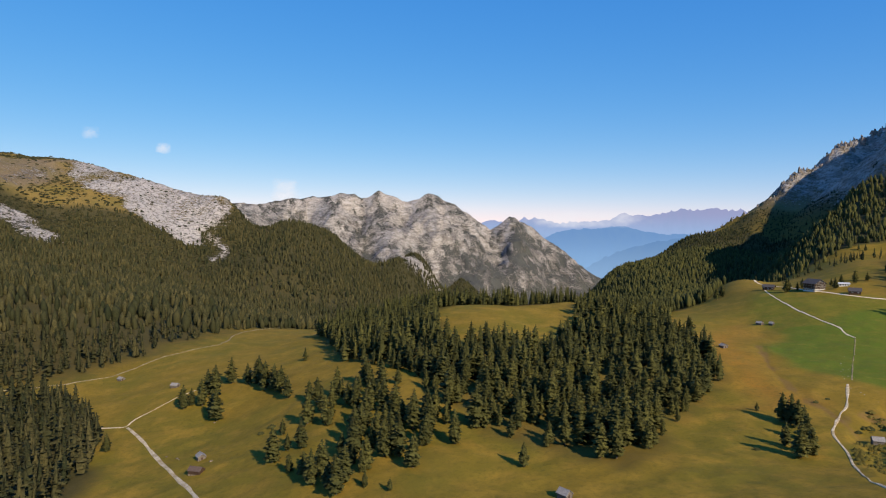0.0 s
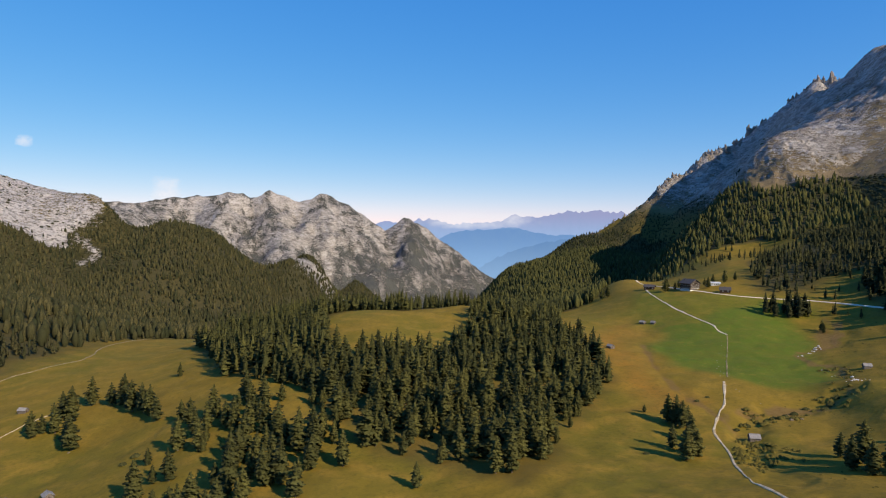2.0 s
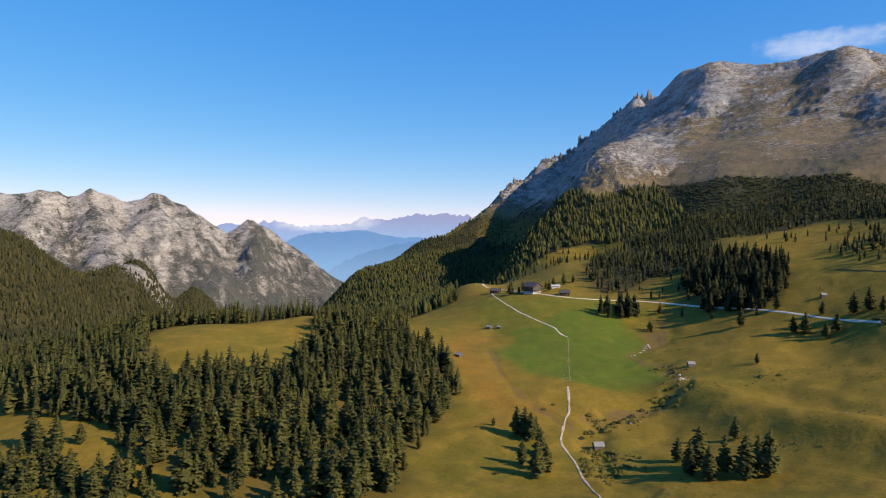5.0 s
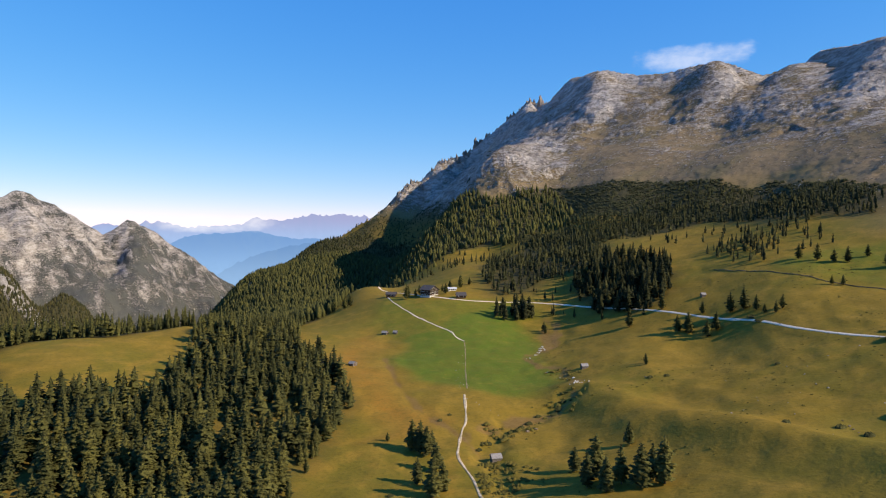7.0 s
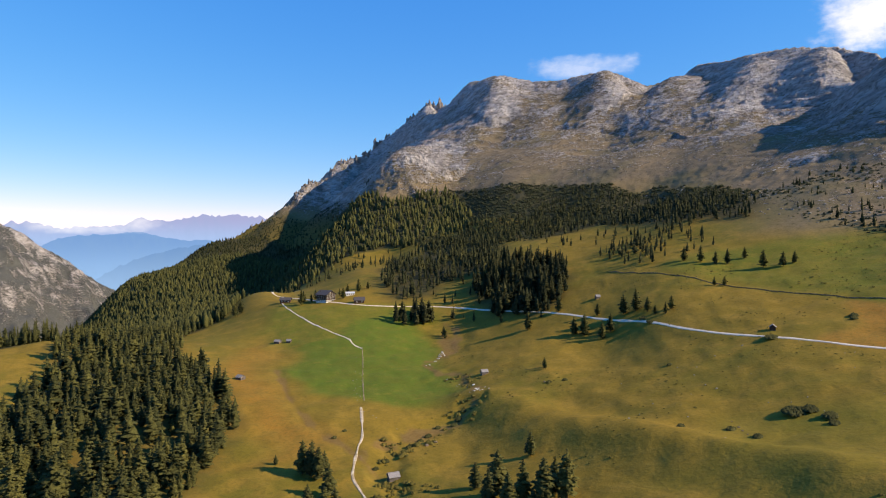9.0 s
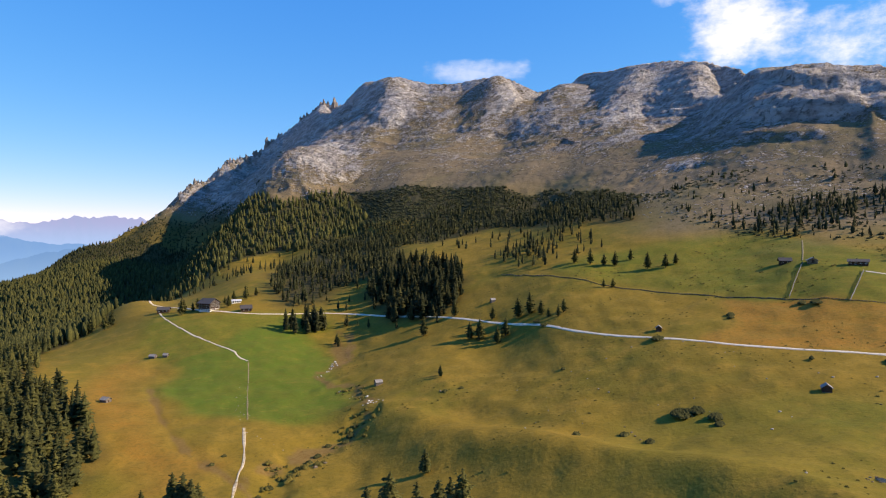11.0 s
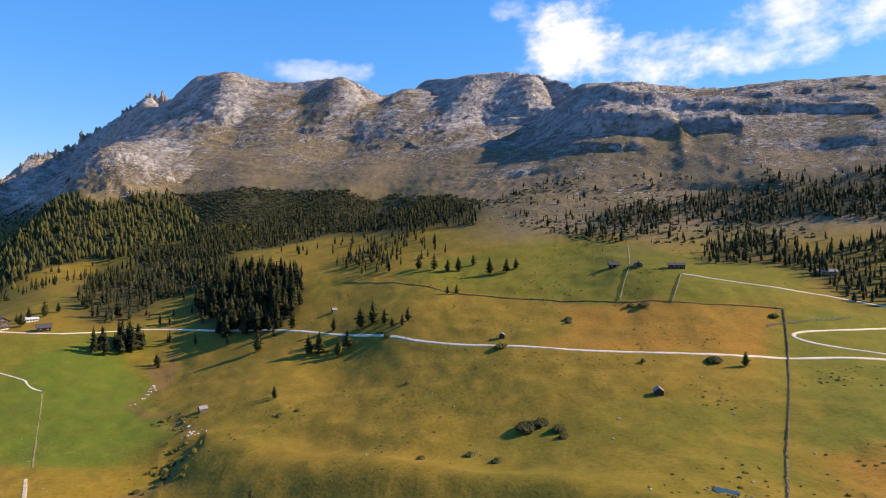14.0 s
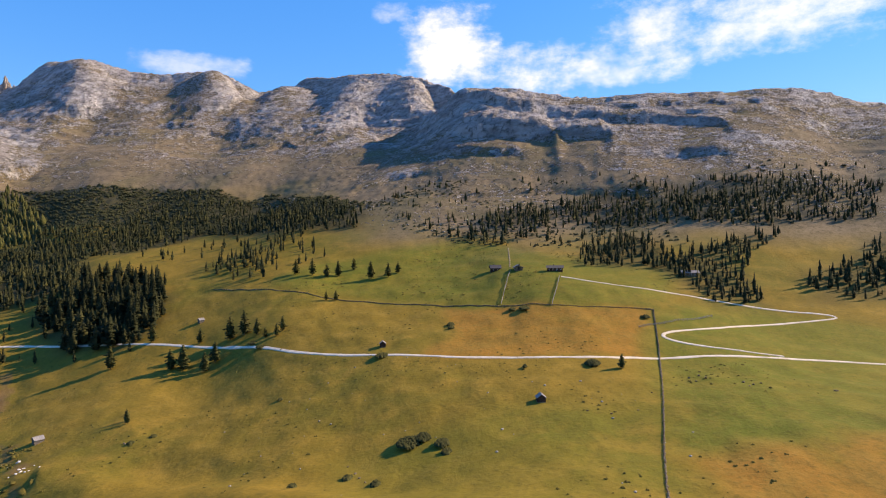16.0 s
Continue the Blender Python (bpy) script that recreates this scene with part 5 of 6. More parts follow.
hut(262, 515, 30, 4.8, 6.0)
hut(268, 508, 34, 3.6, 4.2)
hut(189, 419, 20, 5.0, 5.5)
hut(295, 318, 65, 4.4, 5.0)
hut(173, 246, 70, 4.6, 5.2)
hut(432, 333, 60, 3.6, 4.2, label="small pale timber hay hut on the slope above the road")
hut(371, 185, 110, 3.8, 4.2, label="small dark timber hay hut above the road", wood=DARK_WOOD)
hut(306, 100, 105, 4.2, 4.6, label="dark timber hay hut with a sunlit pale roof on the pasture", wood=DARK_WOOD)
hut(-172, 400, 75, 4.4, 6.0, label="grey timber hay hut in the valley meadow")
hut(-107, 275, 35, 4.6, 5.2, label="grey timber hay hut with a pale roof beside the valley track")
hut(-102, 257, 75, 4.6, 7.5, label="low brown timber barn beside the valley track", wood=DARK_WOOD, roof=timber_material("brown_shingle", (0.13, 0.09, 0.07), (0.08, 0.055, 0.045), (3, 3, 3)))
hut(-232, 449, 60, 4.4, 5.5, label="grey timber hut beside the road at the forest edge")
hut(38, 191, 40, 4.2, 4.8, label="timber hay hut with a pale roof below the grove")


def window(parent, x, y, z, w, h, out, shutters=True):
    """A window on a wall that faces out: 0 for -y, 1 for +x, 2 for +y, 3 for -x."""
    m = pose(x, y, z, 0, 0, 90 * out)
    top = part("window", boxes((-w / 2, w / 2, -0.06, 0.10, -h / 2, h / 2)), GLASS, parent)
    top.matrix_basis = m
    t = 0.09
    part("window_frame", boxes((-w / 2 - t, -w / 2, -0.10, 0.05, -h / 2 - t, h / 2 + t), (w / 2, w / 2 + t, -0.10, 0.05, -h / 2 - t, h / 2 + t), (-w / 2, w / 2, -0.10, 0.05, h / 2, h / 2 + t),
                               (-w / 2, w / 2, -0.10, 0.05, -h / 2 - t, -h / 2), (-0.04, 0.04, -0.09, 0.05, -h / 2, h / 2)), WHITE, top)
    if shutters:
        for s in (-1, 1):
            part("shutter", boxes((s * (w / 2 + 0.35) - 0.24, s * (w / 2 + 0.35) + 0.24, -0.12, -0.02, -h / 2, h / 2)), DARK_WOOD, top)


def guest_house():
    """The large house by the road junction: white lower floors, brown timber above, broad gables and balconies."""
    x, y = 351, 590
    top = new("guest_house")
    top.matrix_basis = pose(x, y, height(x, y) - 0.2, 0, 0, 15)
    top.scale = (0.82, 0.82, 0.70)
    tagged(top, "large alpine guest house, white below, brown timber gable above", "house")
    w, d, h, rise = 15.0, 16.0, 10.5, 5.0
    part("ground_floor", boxes((-w / 2, w / 2, -d / 2, d / 2, -1.5, 2.7)), PLASTER, top, "white plastered lower storeys")
    up = gable_body(w - 0.02, d - 0.02, h, rise, -2.7)
    part("upper_floor", up, DARK_WOOD, top, "brown timber upper storeys and gable")
    for side in (-1, 1):
        part("roof_slope", roof_half(w, d, h, rise, side, 1.5, 0.35), ROOFING, top, "dark roof slope with wide eaves")
    part("chimney", boxes((2.0, 3.2, 1.0, 2.2, h + 1.5, h + rise + 0.5)), STONE, top, "stone chimney")
    part("chimney", boxes((-3.4, -2.4, 5.0, 6.0, h + 1.5, h + rise - 0.6)), STONE, top)
    # dormer with its own gable on the sunny slope
    dorm = gable_body(4.4, 6.0, 2.4, 1.8, 0)
    bmesh.ops.transform(dorm, matrix=pose(5.6, 0, h + 0.3, 0, 0, 90), verts=dorm.verts)
    dormer = part("dormer", dorm, PLASTER, top, "pale plastered dormer")
    for side in (-1, 1):
        r = roof_half(4.4, 6.0, 2.4, 1.8, side, 0.6)
        bmesh.ops.transform(r, matrix=pose(5.6, 0, h + 0.3, 0, 0, 90), verts=r.verts)
        part("dormer_roof", r, ROOFING, dormer)
    for level in (1.6, 4.4):
        for k in range(5):
            window(top, -6 + 3 * k, -d / 2, level, 1.1, 1.4, 0)
            window(top, w / 2, -7 + 3.5 * k, level, 1.1, 1.4, 1)
            window(top, -w / 2, -7 + 3.5 * k, level, 1.1, 1.4, 3)
    for level, n in ((7.2, 5), (9.8, 5), (12.6, 3)):
        for k in range(n):
            window(top, (k - (n - 1) / 2) * 2.7, -d / 2, level, 1.1, 1.4, 0, False)
        if level < 10.5:
            for k in range(5):
                window(top, w / 2, -7 + 3.5 * k, level, 1.1, 1.3, 1, False)
                window(top, -w / 2, -7 + 3.5 * k, level, 1.1, 1.3, 3, False)
    for level, half in ((5.7, w / 2), (8.4, w / 2), (11.2, 4.6)):
        bal = part("balcony", boxes((-half, half, -d / 2 - 1.3, -d / 2, level, level + 0.18)), DARK_WOOD, top, "brown timber balcony with a pale rail")
        rail = [(-half, half, -d / 2 - 1.3, -d / 2 - 1.22, level + 0.95, level + 1.05)]
        for k in range(int(half * 2 / 0.35)):
            rail.append((-half + 0.35 * k, -half + 0.35 * k + 0.22, -d / 2 - 1.29, -d / 2 - 1.24, level + 0.18, level + 0.95))
        part("balustrade", boxes(*rail), SHINGLE if level < 8 else OLD_WOOD, bal)
        if half > 6:
            side_bal = part("balcony", boxes((w / 2, w / 2 + 1.2, -half, half, level, level + 0.18)), DARK_WOOD, top)
            part("balustrade", boxes((w / 2 + 1.12, w / 2 + 1.2, -half, half, level + 0.2, level + 1.05)), OLD_WOOD, side_bal)
    part("door", boxes((-0.8, 0.8, -d / 2 - 0.1, -d / 2 + 0.05, 0.0, 2.3)), DARK_WOOD, top, "brown entrance door")
    return top


guest_house()


def annexe(x, y, turn, w, d, h, rise, label, wall, roof, n, name="annexe"):
    top = new(name)
    top.matrix_basis = pose(x, y, height(x, y) - 0.1, 0, 0, turn)
    tagged(top, label, "house")
    part("walls", gable_body(w, d, h, rise, 1.2), wall, top)
    for side in (-1, 1):
        part("roof_slope", roof_half(w, d, h, rise, side, 0.8, 0.28), roof, top)
    for k in range(n):
        window(top, w / 2, -d / 2 + (k + 0.5) * d / n, h * 0.55, 0.9, 1.1, 1, False)
        window(top, -w / 2, -d / 2 + (k + 0.5) * d / n, h * 0.55, 0.9, 1.1, 3, False)
    part("door", boxes((-0.6, 0.6, -d / 2 - 0.06, -d / 2 + 0.03, 0, 2.1)), DARK_WOOD, top)
    part("chimney", boxes((0.4, 1.0, 0.5, 1.1, h + rise * 0.5, h + rise + 0.9)), STONE, top)
    return top


DARK_SHINGLE = timber_material("dark_shingle", (0.14, 0.12, 0.10), (0.08, 0.07, 0.06), (3, 3, 3))
annexe(379, 590, 65, 4.5, 8, 2.0, 1.0, "long low outbuilding with a pale roof beside the guest house", PLASTER, plain_material("pale_metal_roof", (0.55, 0.55, 0.54), 0.4), 4, "outbuilding")
annexe(367, 556, 60, 7, 9, 2.8, 2.4, "low brown timber barn with a dark roof by the road", DARK_WOOD, ROOFING, 2, "barn")
annexe(330, 632, 50, 7, 10, 3.0, 2.0, "brown timber house with a dark roof near the junction", DARK_WOOD, ROOFING, 3, "house")
annexe(497, 133, -78, 5.5, 8, 1.7, 1.4, "low stone farmhouse with a silvery shingle roof on the upper pasture", STONE, SHINGLE, 3, "farmhouse")
annexe(505, 150, 20, 5, 6.5, 2.0, 1.6, "dark timber barn with a dark roof beside the farmhouse", DARK_WOOD, ROOFING, 2, "barn")
annexe(491, 108, 5, 5, 10, 2.0, 1.2, "long low timber stable with a dark roof", DARK_WOOD, DARK_SHINGLE, 4, "stable")
annexe(514, 22, 10, 4.5, 10, 2.0, 1.1, "long low shed with a pale roof below the scattered trees", STONE, SHINGLE, 3, "shed")


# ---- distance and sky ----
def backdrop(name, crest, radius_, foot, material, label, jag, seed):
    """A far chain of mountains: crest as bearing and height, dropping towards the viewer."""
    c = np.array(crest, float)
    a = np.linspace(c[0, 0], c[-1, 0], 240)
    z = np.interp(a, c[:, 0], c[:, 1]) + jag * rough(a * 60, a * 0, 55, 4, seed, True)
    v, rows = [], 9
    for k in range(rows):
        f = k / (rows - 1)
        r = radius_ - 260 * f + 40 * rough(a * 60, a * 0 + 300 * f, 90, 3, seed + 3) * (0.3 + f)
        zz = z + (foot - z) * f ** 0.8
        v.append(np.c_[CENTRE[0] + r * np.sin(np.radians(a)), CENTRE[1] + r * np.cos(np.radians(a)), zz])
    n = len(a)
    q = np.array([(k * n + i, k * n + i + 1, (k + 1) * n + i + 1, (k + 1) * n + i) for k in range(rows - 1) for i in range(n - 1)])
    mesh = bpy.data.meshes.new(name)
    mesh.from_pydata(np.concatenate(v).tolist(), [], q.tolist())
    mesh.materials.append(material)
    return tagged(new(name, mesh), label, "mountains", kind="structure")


# self-glowing sheets; the haze is only in their colour ramps
backdrop("backdrop", FAR_CHAIN, 4800, -420, haze_backdrop_material("far_chain", (0.30, 0.42, 0.66), (0.30, 0.32, 0.52), 60, 260), "pale violet mountain chain on the far horizon", 30, 5)
backdrop("backdrop", FAR_HILLS, 4640, -460, haze_backdrop_material("far_hills", (0.24, 0.41, 0.66), (0.145, 0.275, 0.52), -200, 120), "wooded hills painted haze blue beyond the valley mouth", 14, 6)
backdrop("backdrop", NEAR_HILLS, 4480, -480, haze_backdrop_material("valley_hills", (0.23, 0.38, 0.60), (0.130, 0.250, 0.465), -240, 60), "wooded spur painted haze blue across the valley mouth", 12, 16)


def cloud(bearing, elevation, wide, tall, dense, label, seed, radius_=4500):
    """A bank of vapour at the edge of sight: a bowed sheet, thick in the middle."""
    nx, nz = 48, 28
    u, w = np.meshgrid(np.linspace(-1, 1, nx), np.linspace(-1, 1, nz), indexing="ij")
    mid = CENTRE[0] + radius_ * math.sin(radians(bearing)), CENTRE[1] + radius_ * math.cos(radians(bearing)), 105 + radius_ * math.tan(radians(elevation))
    billow = 40 * rough(u.ravel() * 400 + seed * 999, w.ravel() * 300, 150, 3, seed).reshape(u.shape)
    x, z = u * wide, w * tall
    y = -0.5 * (x / radius_) * x + billow
    lumps = rough(u.ravel() * wide + seed * 777, w.ravel() * tall, 0.7 * tall + 120, 3, seed + 9).reshape(u.shape)
    body = (1 - u ** 2) * (1 - w ** 2)
    thick = np.clip(1.9 * np.sqrt(body) + 0.7 * lumps * np.sqrt(body) - 1.0, -1.0, 1.3)
    v = np.c_[x.ravel(), y.ravel(), z.ravel()]
    i = np.arange(nx - 1)[:, None] * nz + np.arange(nz - 1)[None]
    q = np.stack([i, i + nz, i + nz + 1, i + 1], -1).reshape(-1, 4)
    mesh = bpy.data.meshes.new("cloud")
    mesh.from_pydata(v.tolist(), [], q.tolist())
    mesh.attributes.new("thick", "FLOAT", "POINT").data.foreach_set("value", thick.ravel().astype(np.float32))
    mesh.attributes.new("dense", "FLOAT", "POINT").data.foreach_set("value", np.full(thick.size, dense, np.float32))
    mesh.materials.append(VAPOUR)
    ob = new("cloud", mesh)
    ob.matrix_basis = pose(*mid, 0, 0, -bearing)
    return tagged(ob, label, "cloud", "clouds", kind="structure")


for row in CLOUDS:
    cloud(*row)


# ---- walls, fences, stones, scrub and water ----
def stone_wall(line, label, high=1.0, wide=0.9, limit=150):
    """A drystone wall with its boulders: the nearest are single parts, the others joined."""
    p = resample(line, 1.15)
    r_ = random.Random(len(p))
    d = np.gradient(p, axis=0)
    d /= np.hypot(d[:, 0], d[:, 1])[:, None]
    z = ground(p[:, 0], p[:, 1])
    top = new("drystone_wall")
    top.matrix_basis = Matrix.Translation((*p[0], z[0]))
    tagged(top, label, "wall")
    far = bmesh.new()
    order_ = np.argsort(np.hypot(p[:, 0] - 70, p[:, 1] - 77))
    close = set(order_[:limit].tolist())
    for i in range(len(p)):
        for layer in range(2):
            m = pose(p[i, 0] + r_.uniform(-0.2, 0.2), p[i, 1] + r_.uniform(-0.2, 0.2), z[i] + (0.15 + 0.45 * layer) * high, r_.uniform(-15, 15), r_.uniform(-15, 15), math.degrees(math.atan2(d[i, 1], d[i, 0])) + r_.uniform(-20, 20))
            s = Matrix.Diagonal((r_.uniform(0.5, 0.8), wide * r_.uniform(0.4, 0.6) * (1 - 0.25 * layer), high * r_.uniform(0.26, 0.36), 1))
            if i in close:
                ob = new("stone", STONES[r_.randrange(4)])
                ob.parent = top
                ob.matrix_basis = top.matrix_basis.inverted() @ m @ s
            else:
                lump(far, top.matrix_basis.inverted() @ m @ s)
    if len(far.verts):
        tagged(part("stones", far, STONE, top), kind="stuff")
    else:
        far.free()
    return top


LUMP = [(-1, -1, -0.8), (1, -0.9, -0.9), (0.9, 1, -0.8), (-0.9, 0.9, -1), (-0.7, -0.8, 0.8), (0.8, -0.6, 0.9), (0.7, 0.7, 0.7), (-0.8, 0.6, 0.9)]


def lump(bm, m, rng_=None):
    v = [bm.verts.new(m @ Vector(p)) for p in LUMP]
    for q in ((3, 2, 1, 0), (4, 5, 6, 7), (0, 1, 5, 4), (1, 2, 6, 5), (2, 3, 7, 6), (3, 0, 4, 7)):
        bm.faces.new([v[i] for i in q])


def stone_mesh(seed):
    r_ = random.Random(seed)
    bm = bmesh.new()
    bmesh.ops.create_icosphere(bm, subdivisions=1, radius=1.0)
    for v in bm.verts:
        v.co *= r_.uniform(0.75, 1.15)
    mesh = bpy.data.meshes.new("stone")
    bm.to_mesh(mesh)
    bm.free()
    mesh.materials.append(STONE)
    return mesh


STONES = [stone_mesh(200 + k) for k in range(4)]
stone_wall(WALL_LONG, "long grey-brown drystone wall running down across the pasture", 0.65, 0.6)
stone_wall(WALL_CROSS, "low drystone wall between green and ochre pasture", 0.6, 0.7, 60)


def fence(line, label, gap=3.0, high=1.2):
    """A timber fence: posts and two rails in each bay."""
    p = resample(line, gap)
    z = ground(p[:, 0], p[:, 1])
    top = new("timber_fence")
    top.matrix_basis = Matrix.Translation((*p[0], z[0]))
    tagged(top, label, "fence")
    base = Vector((*p[0], z[0]))
    q = [Vector((*a, b)) - base for a, b in zip(p, z)]
    for a in q:
        post = part("post", boxes((-0.09, 0.09, -0.09, 0.09, -0.3, high + 0.15)), SHINGLE, top)
        post.location = a
    for a, b in zip(q, q[1:]):
        for h in (0.45, 0.8, 1.1):
            bm = boxes((0, (b - a).length, -0.05, 0.05, h - 0.07, h + 0.07))
            rail = part("rail", bm, SHINGLE, top)
            rail.matrix_basis = Matrix.Translation(a) @ (b - a).to_track_quat("X", "Z").to_matrix().to_4x4()
    return top


fence([(495, 138), (470, 137), (436, 135)], "pale timber fence running down from the farm")
fence([(477, 104), (450, 104), (425, 105)], "pale timber fence beside the stable track")
band("footpath", [(506, 140), (540, 145), (574, 151)], 1.1, TRACK, "worn cattle track climbing from the farm into the trees", "path", seed=9)
fence([(404, 60), (420, 40), (440, 20)], "timber fence inside the hairpin bend")


def boulder(x, y, size, label, group, rng_, grey=False):
    ob = new("boulder", (STONES if grey else BOULDERS)[rng_.randrange(4)])
    ob.matrix_basis = Matrix.Translation((x, y, height(x, y) + 0.2 * size)) @ Matrix.Rotation(rng_.uniform(0, 6.28), 4, "Z") @ Matrix.Diagonal((size, size * rng_.uniform(0.6, 0.9), size * rng_.uniform(0.4, 0.6), 1))
    return tagged(ob, label, "boulder", group)


PALE_STONE = plain_material("pale_limestone", (0.62, 0.59, 0.54), 0.9, 0.0, 0.1)
GREY_STONE = plain_material("grey_limestone", (0.33, 0.30, 0.26), 0.95, 0.0, 0.1)
BOULDERS = []
for k in range(4):
    m_ = stone_mesh(300 + k)
    m_.materials.clear()
    m_.materials.append(PALE_STONE)
    BOULDERS.append(m_)
rng = random.Random(77)
for x, y, s in ((329, 394, 3.0), (322, 391, 2.4), (315, 388, 2.0), (306, 383, 2.2), (284, 337, 1.6), (279, 322, 1.6), (277, 311, 2.2), (269, 295, 2.2), (262, 292, 1.8), (265, 288, 1.5), (331, 398, 2.2), (337, 402, 2.2)):
    for _ in range(3):
        boulder(x + rng.uniform(-2.5, 2.5), y + rng.uniform(-2.5, 2.5), s * rng.uniform(0.2, 0.45), "pale limestone boulder in the gravel bed of the brook", "boulders in the brook", rng)
for x, y, s in ((-100, 268, 1.6), (-121, 283, 1.5), (-119, 280, 1.0), (-128, 288, 1.2), (-121, 330, 1.6), (287, 266, 1.4), (252, 150, 1.0), (249, 147, 0.8), (256, 153, 1.1), (262, 158, 0.8), (203, 262, 2.4), (206, 265, 2.0), (209, 263, 1.8),
                (345, 40, 1.4), (341, 38, 1.2), (343, 44, 1.1), (338, 42, 1.0), (337, 25, 1.5), (334, 22, 1.3), (331, 24, 1.2), (336, 19, 1.0), (331, -5, 1.6), (320, 60, 0.9), (300, 66, 0.8), (295, 75, 0.9), (296, 83, 0.9)):
    boulder(x, y, 0.6 * s, "grey boulder lying in the pasture grass", "boulders on the pasture", rng, True)


def scatter_stones(name, line, gap, size, seed, label, cover):
    """Loose stones too many to count."""
    x, y = scatter(line, gap, seed, cover)
    r_ = np.random.default_rng(seed)
    z = ground(x, y)
    base = np.array(LUMP)
    fac = np.array([(3, 2, 1), (3, 1, 0), (4, 5, 6), (4, 6, 7), (0, 1, 5), (0, 5, 4), (1, 2, 6), (1, 6, 5), (2, 3, 7), (2, 7, 6), (3, 0, 4), (3, 4, 7)])
    s = size * r_.uniform(0.3, 1.2, len(x)) ** 1.5
    a = r_.uniform(0, 6.28, len(x))
    c, n_ = np.cos(a)[:, None], np.sin(a)[:, None]
    px = (base[None, :, 0] * c - base[None, :, 1] * n_) * s[:, None] + x[:, None]
    py = (base[None, :, 0] * n_ + base[None, :, 1] * c) * s[:, None] * 0.8 + y[:, None]
    pz = base[None, :, 2] * s[:, None] * 0.45 + z[:, None] + 0.1 * s[:, None]
    v = np.stack([px, py, pz], -1).reshape(-1, 3)
    f = (fac[None] + (np.arange(len(x)) * 8)[:, None, None]).reshape(-1, 3)
    return tagged(new(name, mesh_of(name, v, f, GREY_STONE)), label, "stones", kind="stuff")


scatter_stones("stones", WOODS_RIGHT, 5.5, 1.1, 41, "pale boulders strewn over the stony slope", lambda x, y: 0.8 * step(0.05, 0.3, rough(x, y, 90, 3, 91)) * step(110, 150, plain(x, y)))
scatter_stones("stones", [(210, 280), (205, 315), (225, 340), (222, 334), (255, 385), (295, 445), (292, 446), (250, 388), (215, 340)], 4.0, 0.3, 42, "small stones along the faded path", lambda x, y: 0.6 + 0 * x)
NEAR_SLOPE = [(200, 60), (330, 40), (390, 60), (360, 180), (300, 240), (220, 170)]
scatter_stones("stones", NEAR_SLOPE, 9.0, 0.45, 43, "small stones scattered in the pasture grass", lambda x, y: 0.35 * step(-0.2, 0.3, rough(x, y, 50, 2, 92)))


SHRUB_NEEDLES = needle_material("mountain_pine_needles", (0.040, 0.042, 0.015), (0.092, 0.084, 0.026), True)


def shrub(x, y, size, low, label, seed):
    """A mountain pine bush: a heap of needle sprays."""
    z = height(x, y)
    top = new("pine_shrub")
    top.matrix_basis = Matrix.Translation((x, y, z))
    tagged(top, label, "shrub", "pine shrubs on the pasture")
    r_ = random.Random(seed)
    v, f = [], []
    for _ in range(int(90 + 40 * size)):
        a, d = r_.uniform(0, 6.28), size * math.sqrt(r_.uniform(0, 1))
        cx, cy = d * math.cos(a), 0.7 * d * math.sin(a)
        h = 0.95 * low * (1 - 0.6 * (d / size) ** 2) * r_.uniform(0.6, 1.1)
        w_ = r_.uniform(0.18, 0.42) * min(size, 2.0)
        b = len(v)
        k = 5
        for i in range(k):
            t = 6.283 * i / k + r_.uniform(-0.3, 0.3)
            v.append((cx + w_ * math.cos(t), cy + w_ * math.sin(t), h - r_.uniform(0.3, 0.7) * w_))
        v.append((cx + r_.uniform(-0.3, 0.3) * w_, cy + r_.uniform(-0.3, 0.3) * w_, h + r_.uniform(0.3, 1.1) * w_))
        f += [(b + i, b + (i + 1) % k, b + k) for i in range(k)]
    leaf = new("foliage", mesh_of("foliage", np.array(v), np.array(f), SHRUB_NEEDLES))
    leaf.parent = top
    stem = new("stem", TRUNK)
    stem.parent = top
    stem.matrix_basis = Matrix.Diagonal((low * 4, low * 4, low, 1))
    return top


for k, (x, y, s, h) in enumerate(((349, 82, 4.5, 1.8), (272, 129, 3.2, 1.6), (274, 141, 5.5, 2.2), (277, 137, 3.5, 1.8), (266, 126, 2.0, 1.0), (252, 154, 1.8, 0.9), (247, 143, 1.8, 1.0), (243, 168, 1.6, 0.9), (294, 258, 1.5, 0.9), (287, 263, 1.5, 0.9),
                                  (405, 158, 2.6, 1.4), (398, 156, 2.0, 1.2), (422, 120, 4.0, 1.5), (424, 127, 2.5, 1.2), (320, 214, 1.4, 0.8), (356, 180, 4.0, 1.3), (385, 262, 3.0, 1.4), (392, 271, 3.0, 1.2), (233, 277, 3.5, 1.6), (238, 279, 4.0, 2.0),
                                  (226, 281, 3.0, 1.4), (214, 274, 3.5, 1.6), (207, 271, 3.0, 1.4), (199, 268, 3.5, 1.6), (245, 283, 3.0, 1.6), (181, 262, 3.0, 1.5), (174, 259, 2.5, 1.5), (186, 300, 2.0, 1.0), (178, 296, 2.2, 1.2), (-80, 292, 3.5, 1.6), (-84, 288, 3.0, 1.3), (120, 236, 1.2, 0.6), (420, 56, 3.0, 1.2), (341, 110, 1.2, 1.4))):
    if x < 250 and y > 255:
        s, h = 0.5 * s, 0.8 * h
    shrub(x, y, s, h, "dark low mountain pine bush in the grass" if s > 2 else "small dark bush in the pasture grass", 500 + k)


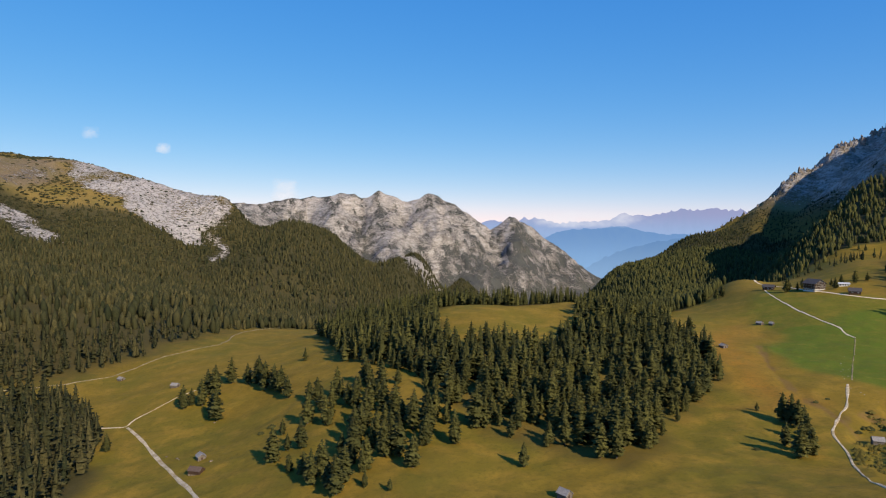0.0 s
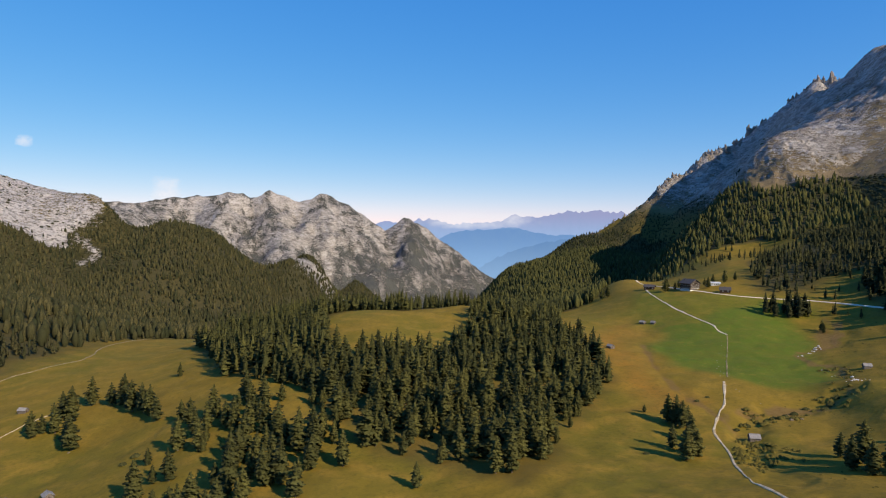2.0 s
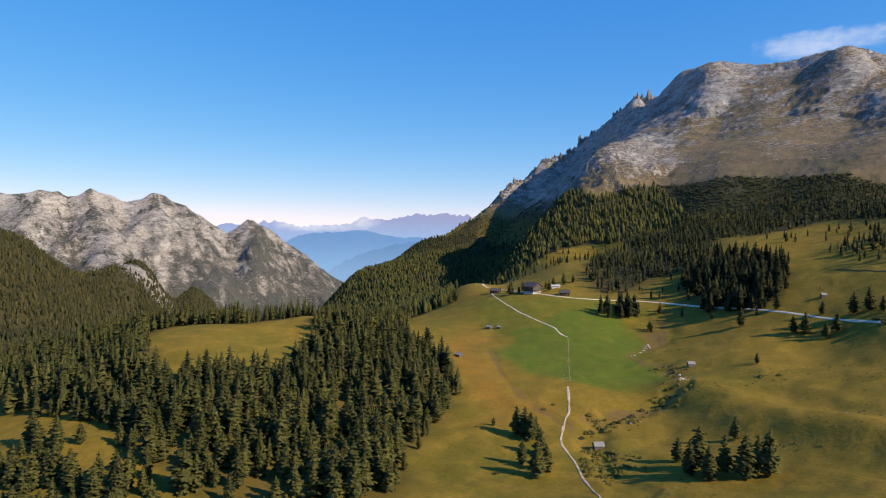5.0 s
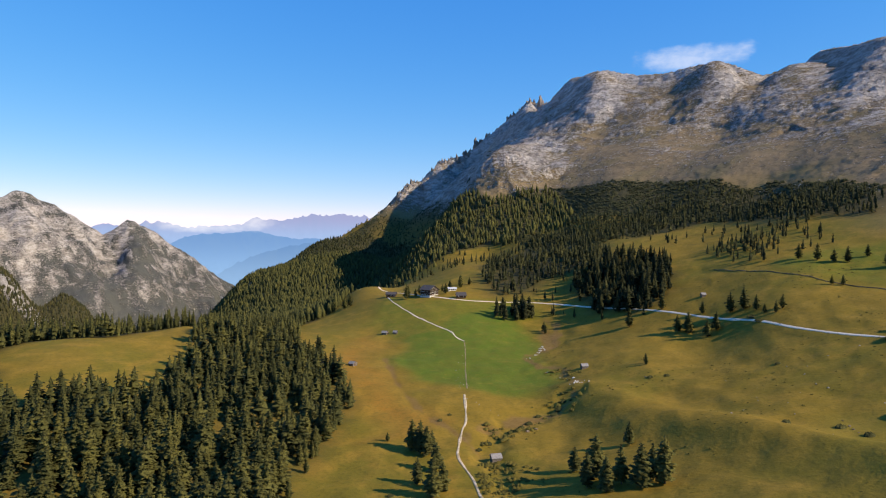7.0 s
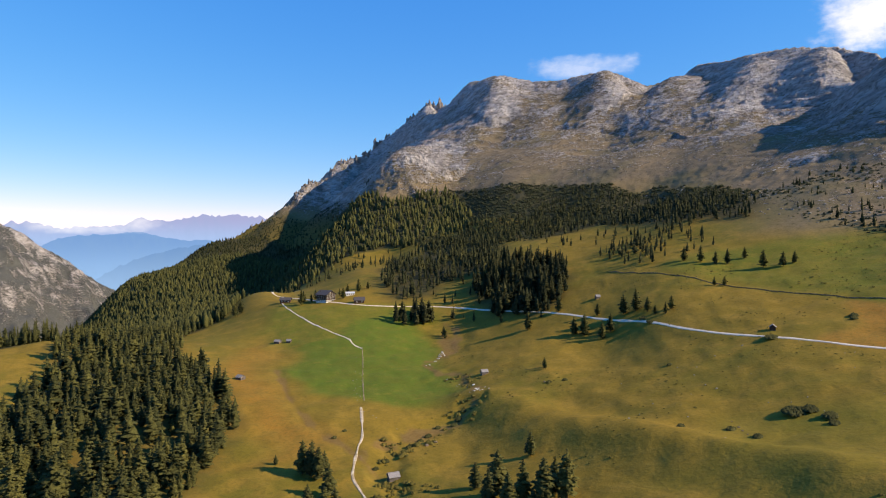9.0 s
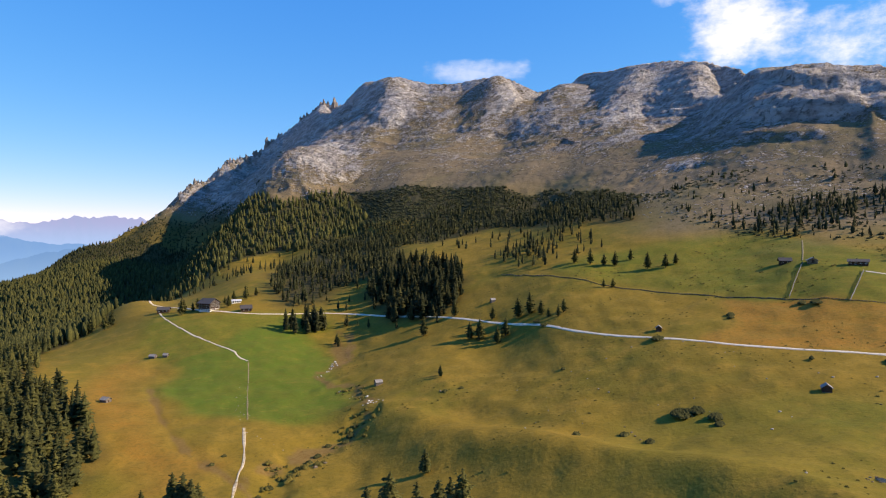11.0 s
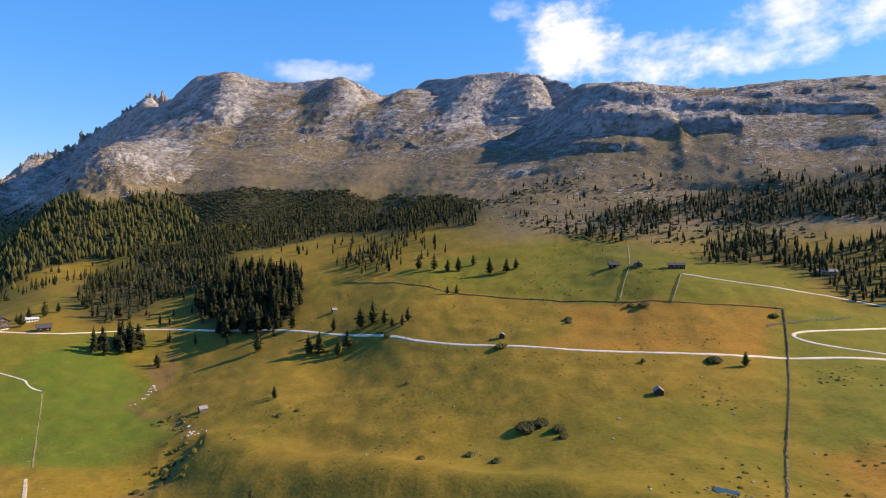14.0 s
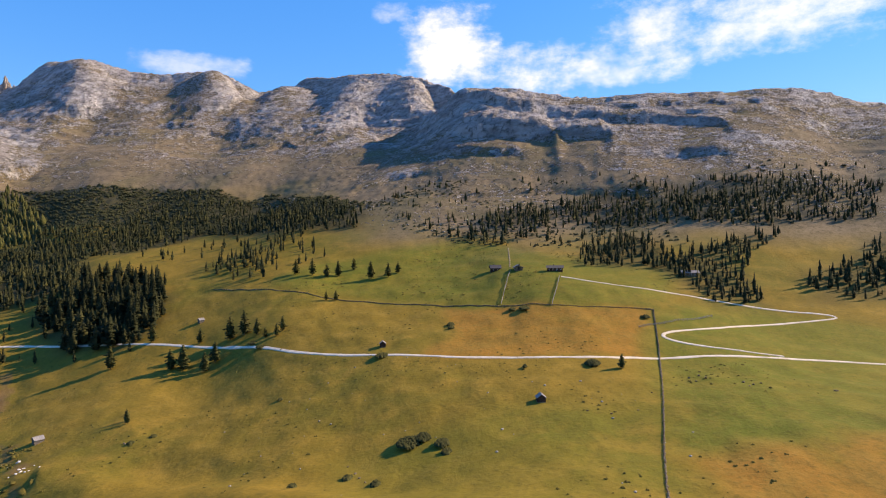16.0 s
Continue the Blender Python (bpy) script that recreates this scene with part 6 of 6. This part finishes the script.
def pond():
    x0, y0 = 222, 76
    n = 40
    r_ = random.Random(9)
    bm = bmesh.new()
    z = height(x0, y0) + 0.25
    ring = [bm.verts.new(((1.7 + 0.4 * math.sin(3 * a) + r_.uniform(-0.3, 0.3)) * math.cos(a), (3.4 + 0.6 * math.sin(2 * a + 1) + r_.uniform(-0.3, 0.3)) * math.sin(a), 0)) for a in [6.283 * i / n for i in range(n)]]
    bm.faces.new(ring)
    mesh = bpy.data.meshes.new("water")
    bm.to_mesh(mesh)
    bm.free()
    mesh.materials.append(WATER)
    ob = new("water", mesh)
    ob.matrix_basis = Matrix.Translation((x0, y0, z))
    return tagged(ob, "small shallow pond in the pasture with a stony rim", "pond", kind="structure")


pond()
rng = random.Random(13)
for k in range(26):
    a = 6.283 * k / 26
    boulder(222 + 2.6 * math.cos(a) + rng.uniform(-0.8, 0.8), 76 + 4.6 * math.sin(a) + rng.uniform(-0.8, 0.8), rng.uniform(0.2, 0.5), "grey boulder at the rim of the pond", "boulders round the pond", rng, True)


# ---- rock teeth along the shattered summit ridge ----
CRAG = Nodes("ridge_limestone", 0.95, 0.1)
CRAG_ROCK = CRAG.colour(CRAG.mix(CRAG.ramp(CRAG.noise(0.09, 7, 0.66), 0.4, 0.62), (0.30, 0.25, 0.205), (0.17, 0.14, 0.115)))


def tooth_mesh(seed):
    """A split rock tooth of height 1: leaning faces, ledges and a broken tip."""
    r_ = random.Random(seed)
    bm = bmesh.new()
    for k in range(4):
        cx, cy = r_.uniform(-0.28, 0.28), r_.uniform(-0.2, 0.2)
        tall_ = 1.0 if k == 0 else r_.uniform(0.45, 0.85)
        rings = []
        for h in (-0.5, 0.0, 0.3, 0.5, 0.72, 0.9, 1.0):
            w_ = (0.30 if k == 0 else 0.22) * (1 - 0.82 * max(h, 0) ** 1.3) * r_.uniform(0.8, 1.2)
            ox, oy = r_.uniform(-0.04, 0.04), r_.uniform(-0.04, 0.04)
            rings.append([bm.verts.new((cx + ox + w_ * r_.uniform(0.75, 1.2) * math.cos(a * 1.047), cy + oy + w_ * r_.uniform(0.75, 1.2) * math.sin(a * 1.047), h * tall_ + r_.uniform(-0.02, 0.02))) for a in range(6)])
        for a, b in zip(rings, rings[1:]):
            for i in range(6):
                bm.faces.new((a[i], a[(i + 1) % 6], b[(i + 1) % 6], b[i]))
        bm.faces.new(rings[-1])
    mesh = bpy.data.meshes.new("rock_pinnacle")
    bm.to_mesh(mesh)
    bm.free()
    mesh.materials.append(CRAG_ROCK)
    return mesh


TEETH = [tooth_mesh(700 + k) for k in range(6)]
rng = random.Random(41)
teeth = []
# teeth spread along the fitted skyline, sized for its outline from the camera
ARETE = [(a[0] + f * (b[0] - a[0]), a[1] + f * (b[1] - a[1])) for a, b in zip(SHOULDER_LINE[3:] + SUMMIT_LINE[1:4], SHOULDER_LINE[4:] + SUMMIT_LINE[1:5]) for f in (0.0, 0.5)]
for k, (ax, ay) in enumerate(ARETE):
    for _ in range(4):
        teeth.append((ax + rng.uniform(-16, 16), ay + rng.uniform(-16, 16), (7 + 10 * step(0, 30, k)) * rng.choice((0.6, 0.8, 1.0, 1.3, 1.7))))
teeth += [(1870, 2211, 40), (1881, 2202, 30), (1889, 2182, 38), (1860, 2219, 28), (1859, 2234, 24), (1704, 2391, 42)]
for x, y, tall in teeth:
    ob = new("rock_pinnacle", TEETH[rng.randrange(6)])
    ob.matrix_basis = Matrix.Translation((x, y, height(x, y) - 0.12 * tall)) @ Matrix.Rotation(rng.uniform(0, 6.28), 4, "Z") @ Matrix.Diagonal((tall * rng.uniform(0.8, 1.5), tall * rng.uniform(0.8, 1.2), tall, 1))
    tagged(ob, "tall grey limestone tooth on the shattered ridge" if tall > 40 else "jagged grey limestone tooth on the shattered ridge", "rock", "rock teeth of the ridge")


# ---- tussocks and low scrub in the grass ----
TUSSOCK = needle_material("tussock_grass", (0.085, 0.072, 0.017), (0.150, 0.115, 0.025), False)
NEAR_PASTURE = [(180, 60), (330, -20), (400, 40), (430, 130), (440, 330), (400, 420), (330, 400), (270, 300), (215, 290), (180, 250), (150, 180)]
UPPER_PASTURE = [(430, 60), (520, 20), (560, 100), (610, 215), (560, 330), (490, 400), (440, 340), (425, 110)]
STREAM_BANKS = [(150, 180), (190, 240), (235, 262), (275, 290), (300, 330), (285, 345), (255, 300), (215, 292), (175, 272), (140, 215)]
for line, gap, size, seed, cover, words in ((NEAR_PASTURE, 4.2, 0.42, 61, lambda x, y: 0.55 * step(0.02, 0.3, rough(x, y, 38, 3, 101)), "tussocks of dark sedge in the pasture"),
                                            (UPPER_PASTURE, 4.6, 0.55, 63, lambda x, y: 0.7 * step(0.05, 0.3, rough(x * 0.5, y, 34, 3, 102)), "tussocks and low juniper in the upper pasture"),
                                            (STREAM_BANKS, 3.0, 1.15, 65, lambda x, y: 0.8 * step(0.0, 0.25, rough(x, y, 12, 2, 103)) * step(16, 6, along(x, y, STREAM)), "rough scrub along the banks of the brook")):
    stand("tussocks", *scatter(line, gap, seed, cover), size, BUSHES, words, seed + 1, 0.6, 0.02, TUSSOCK)
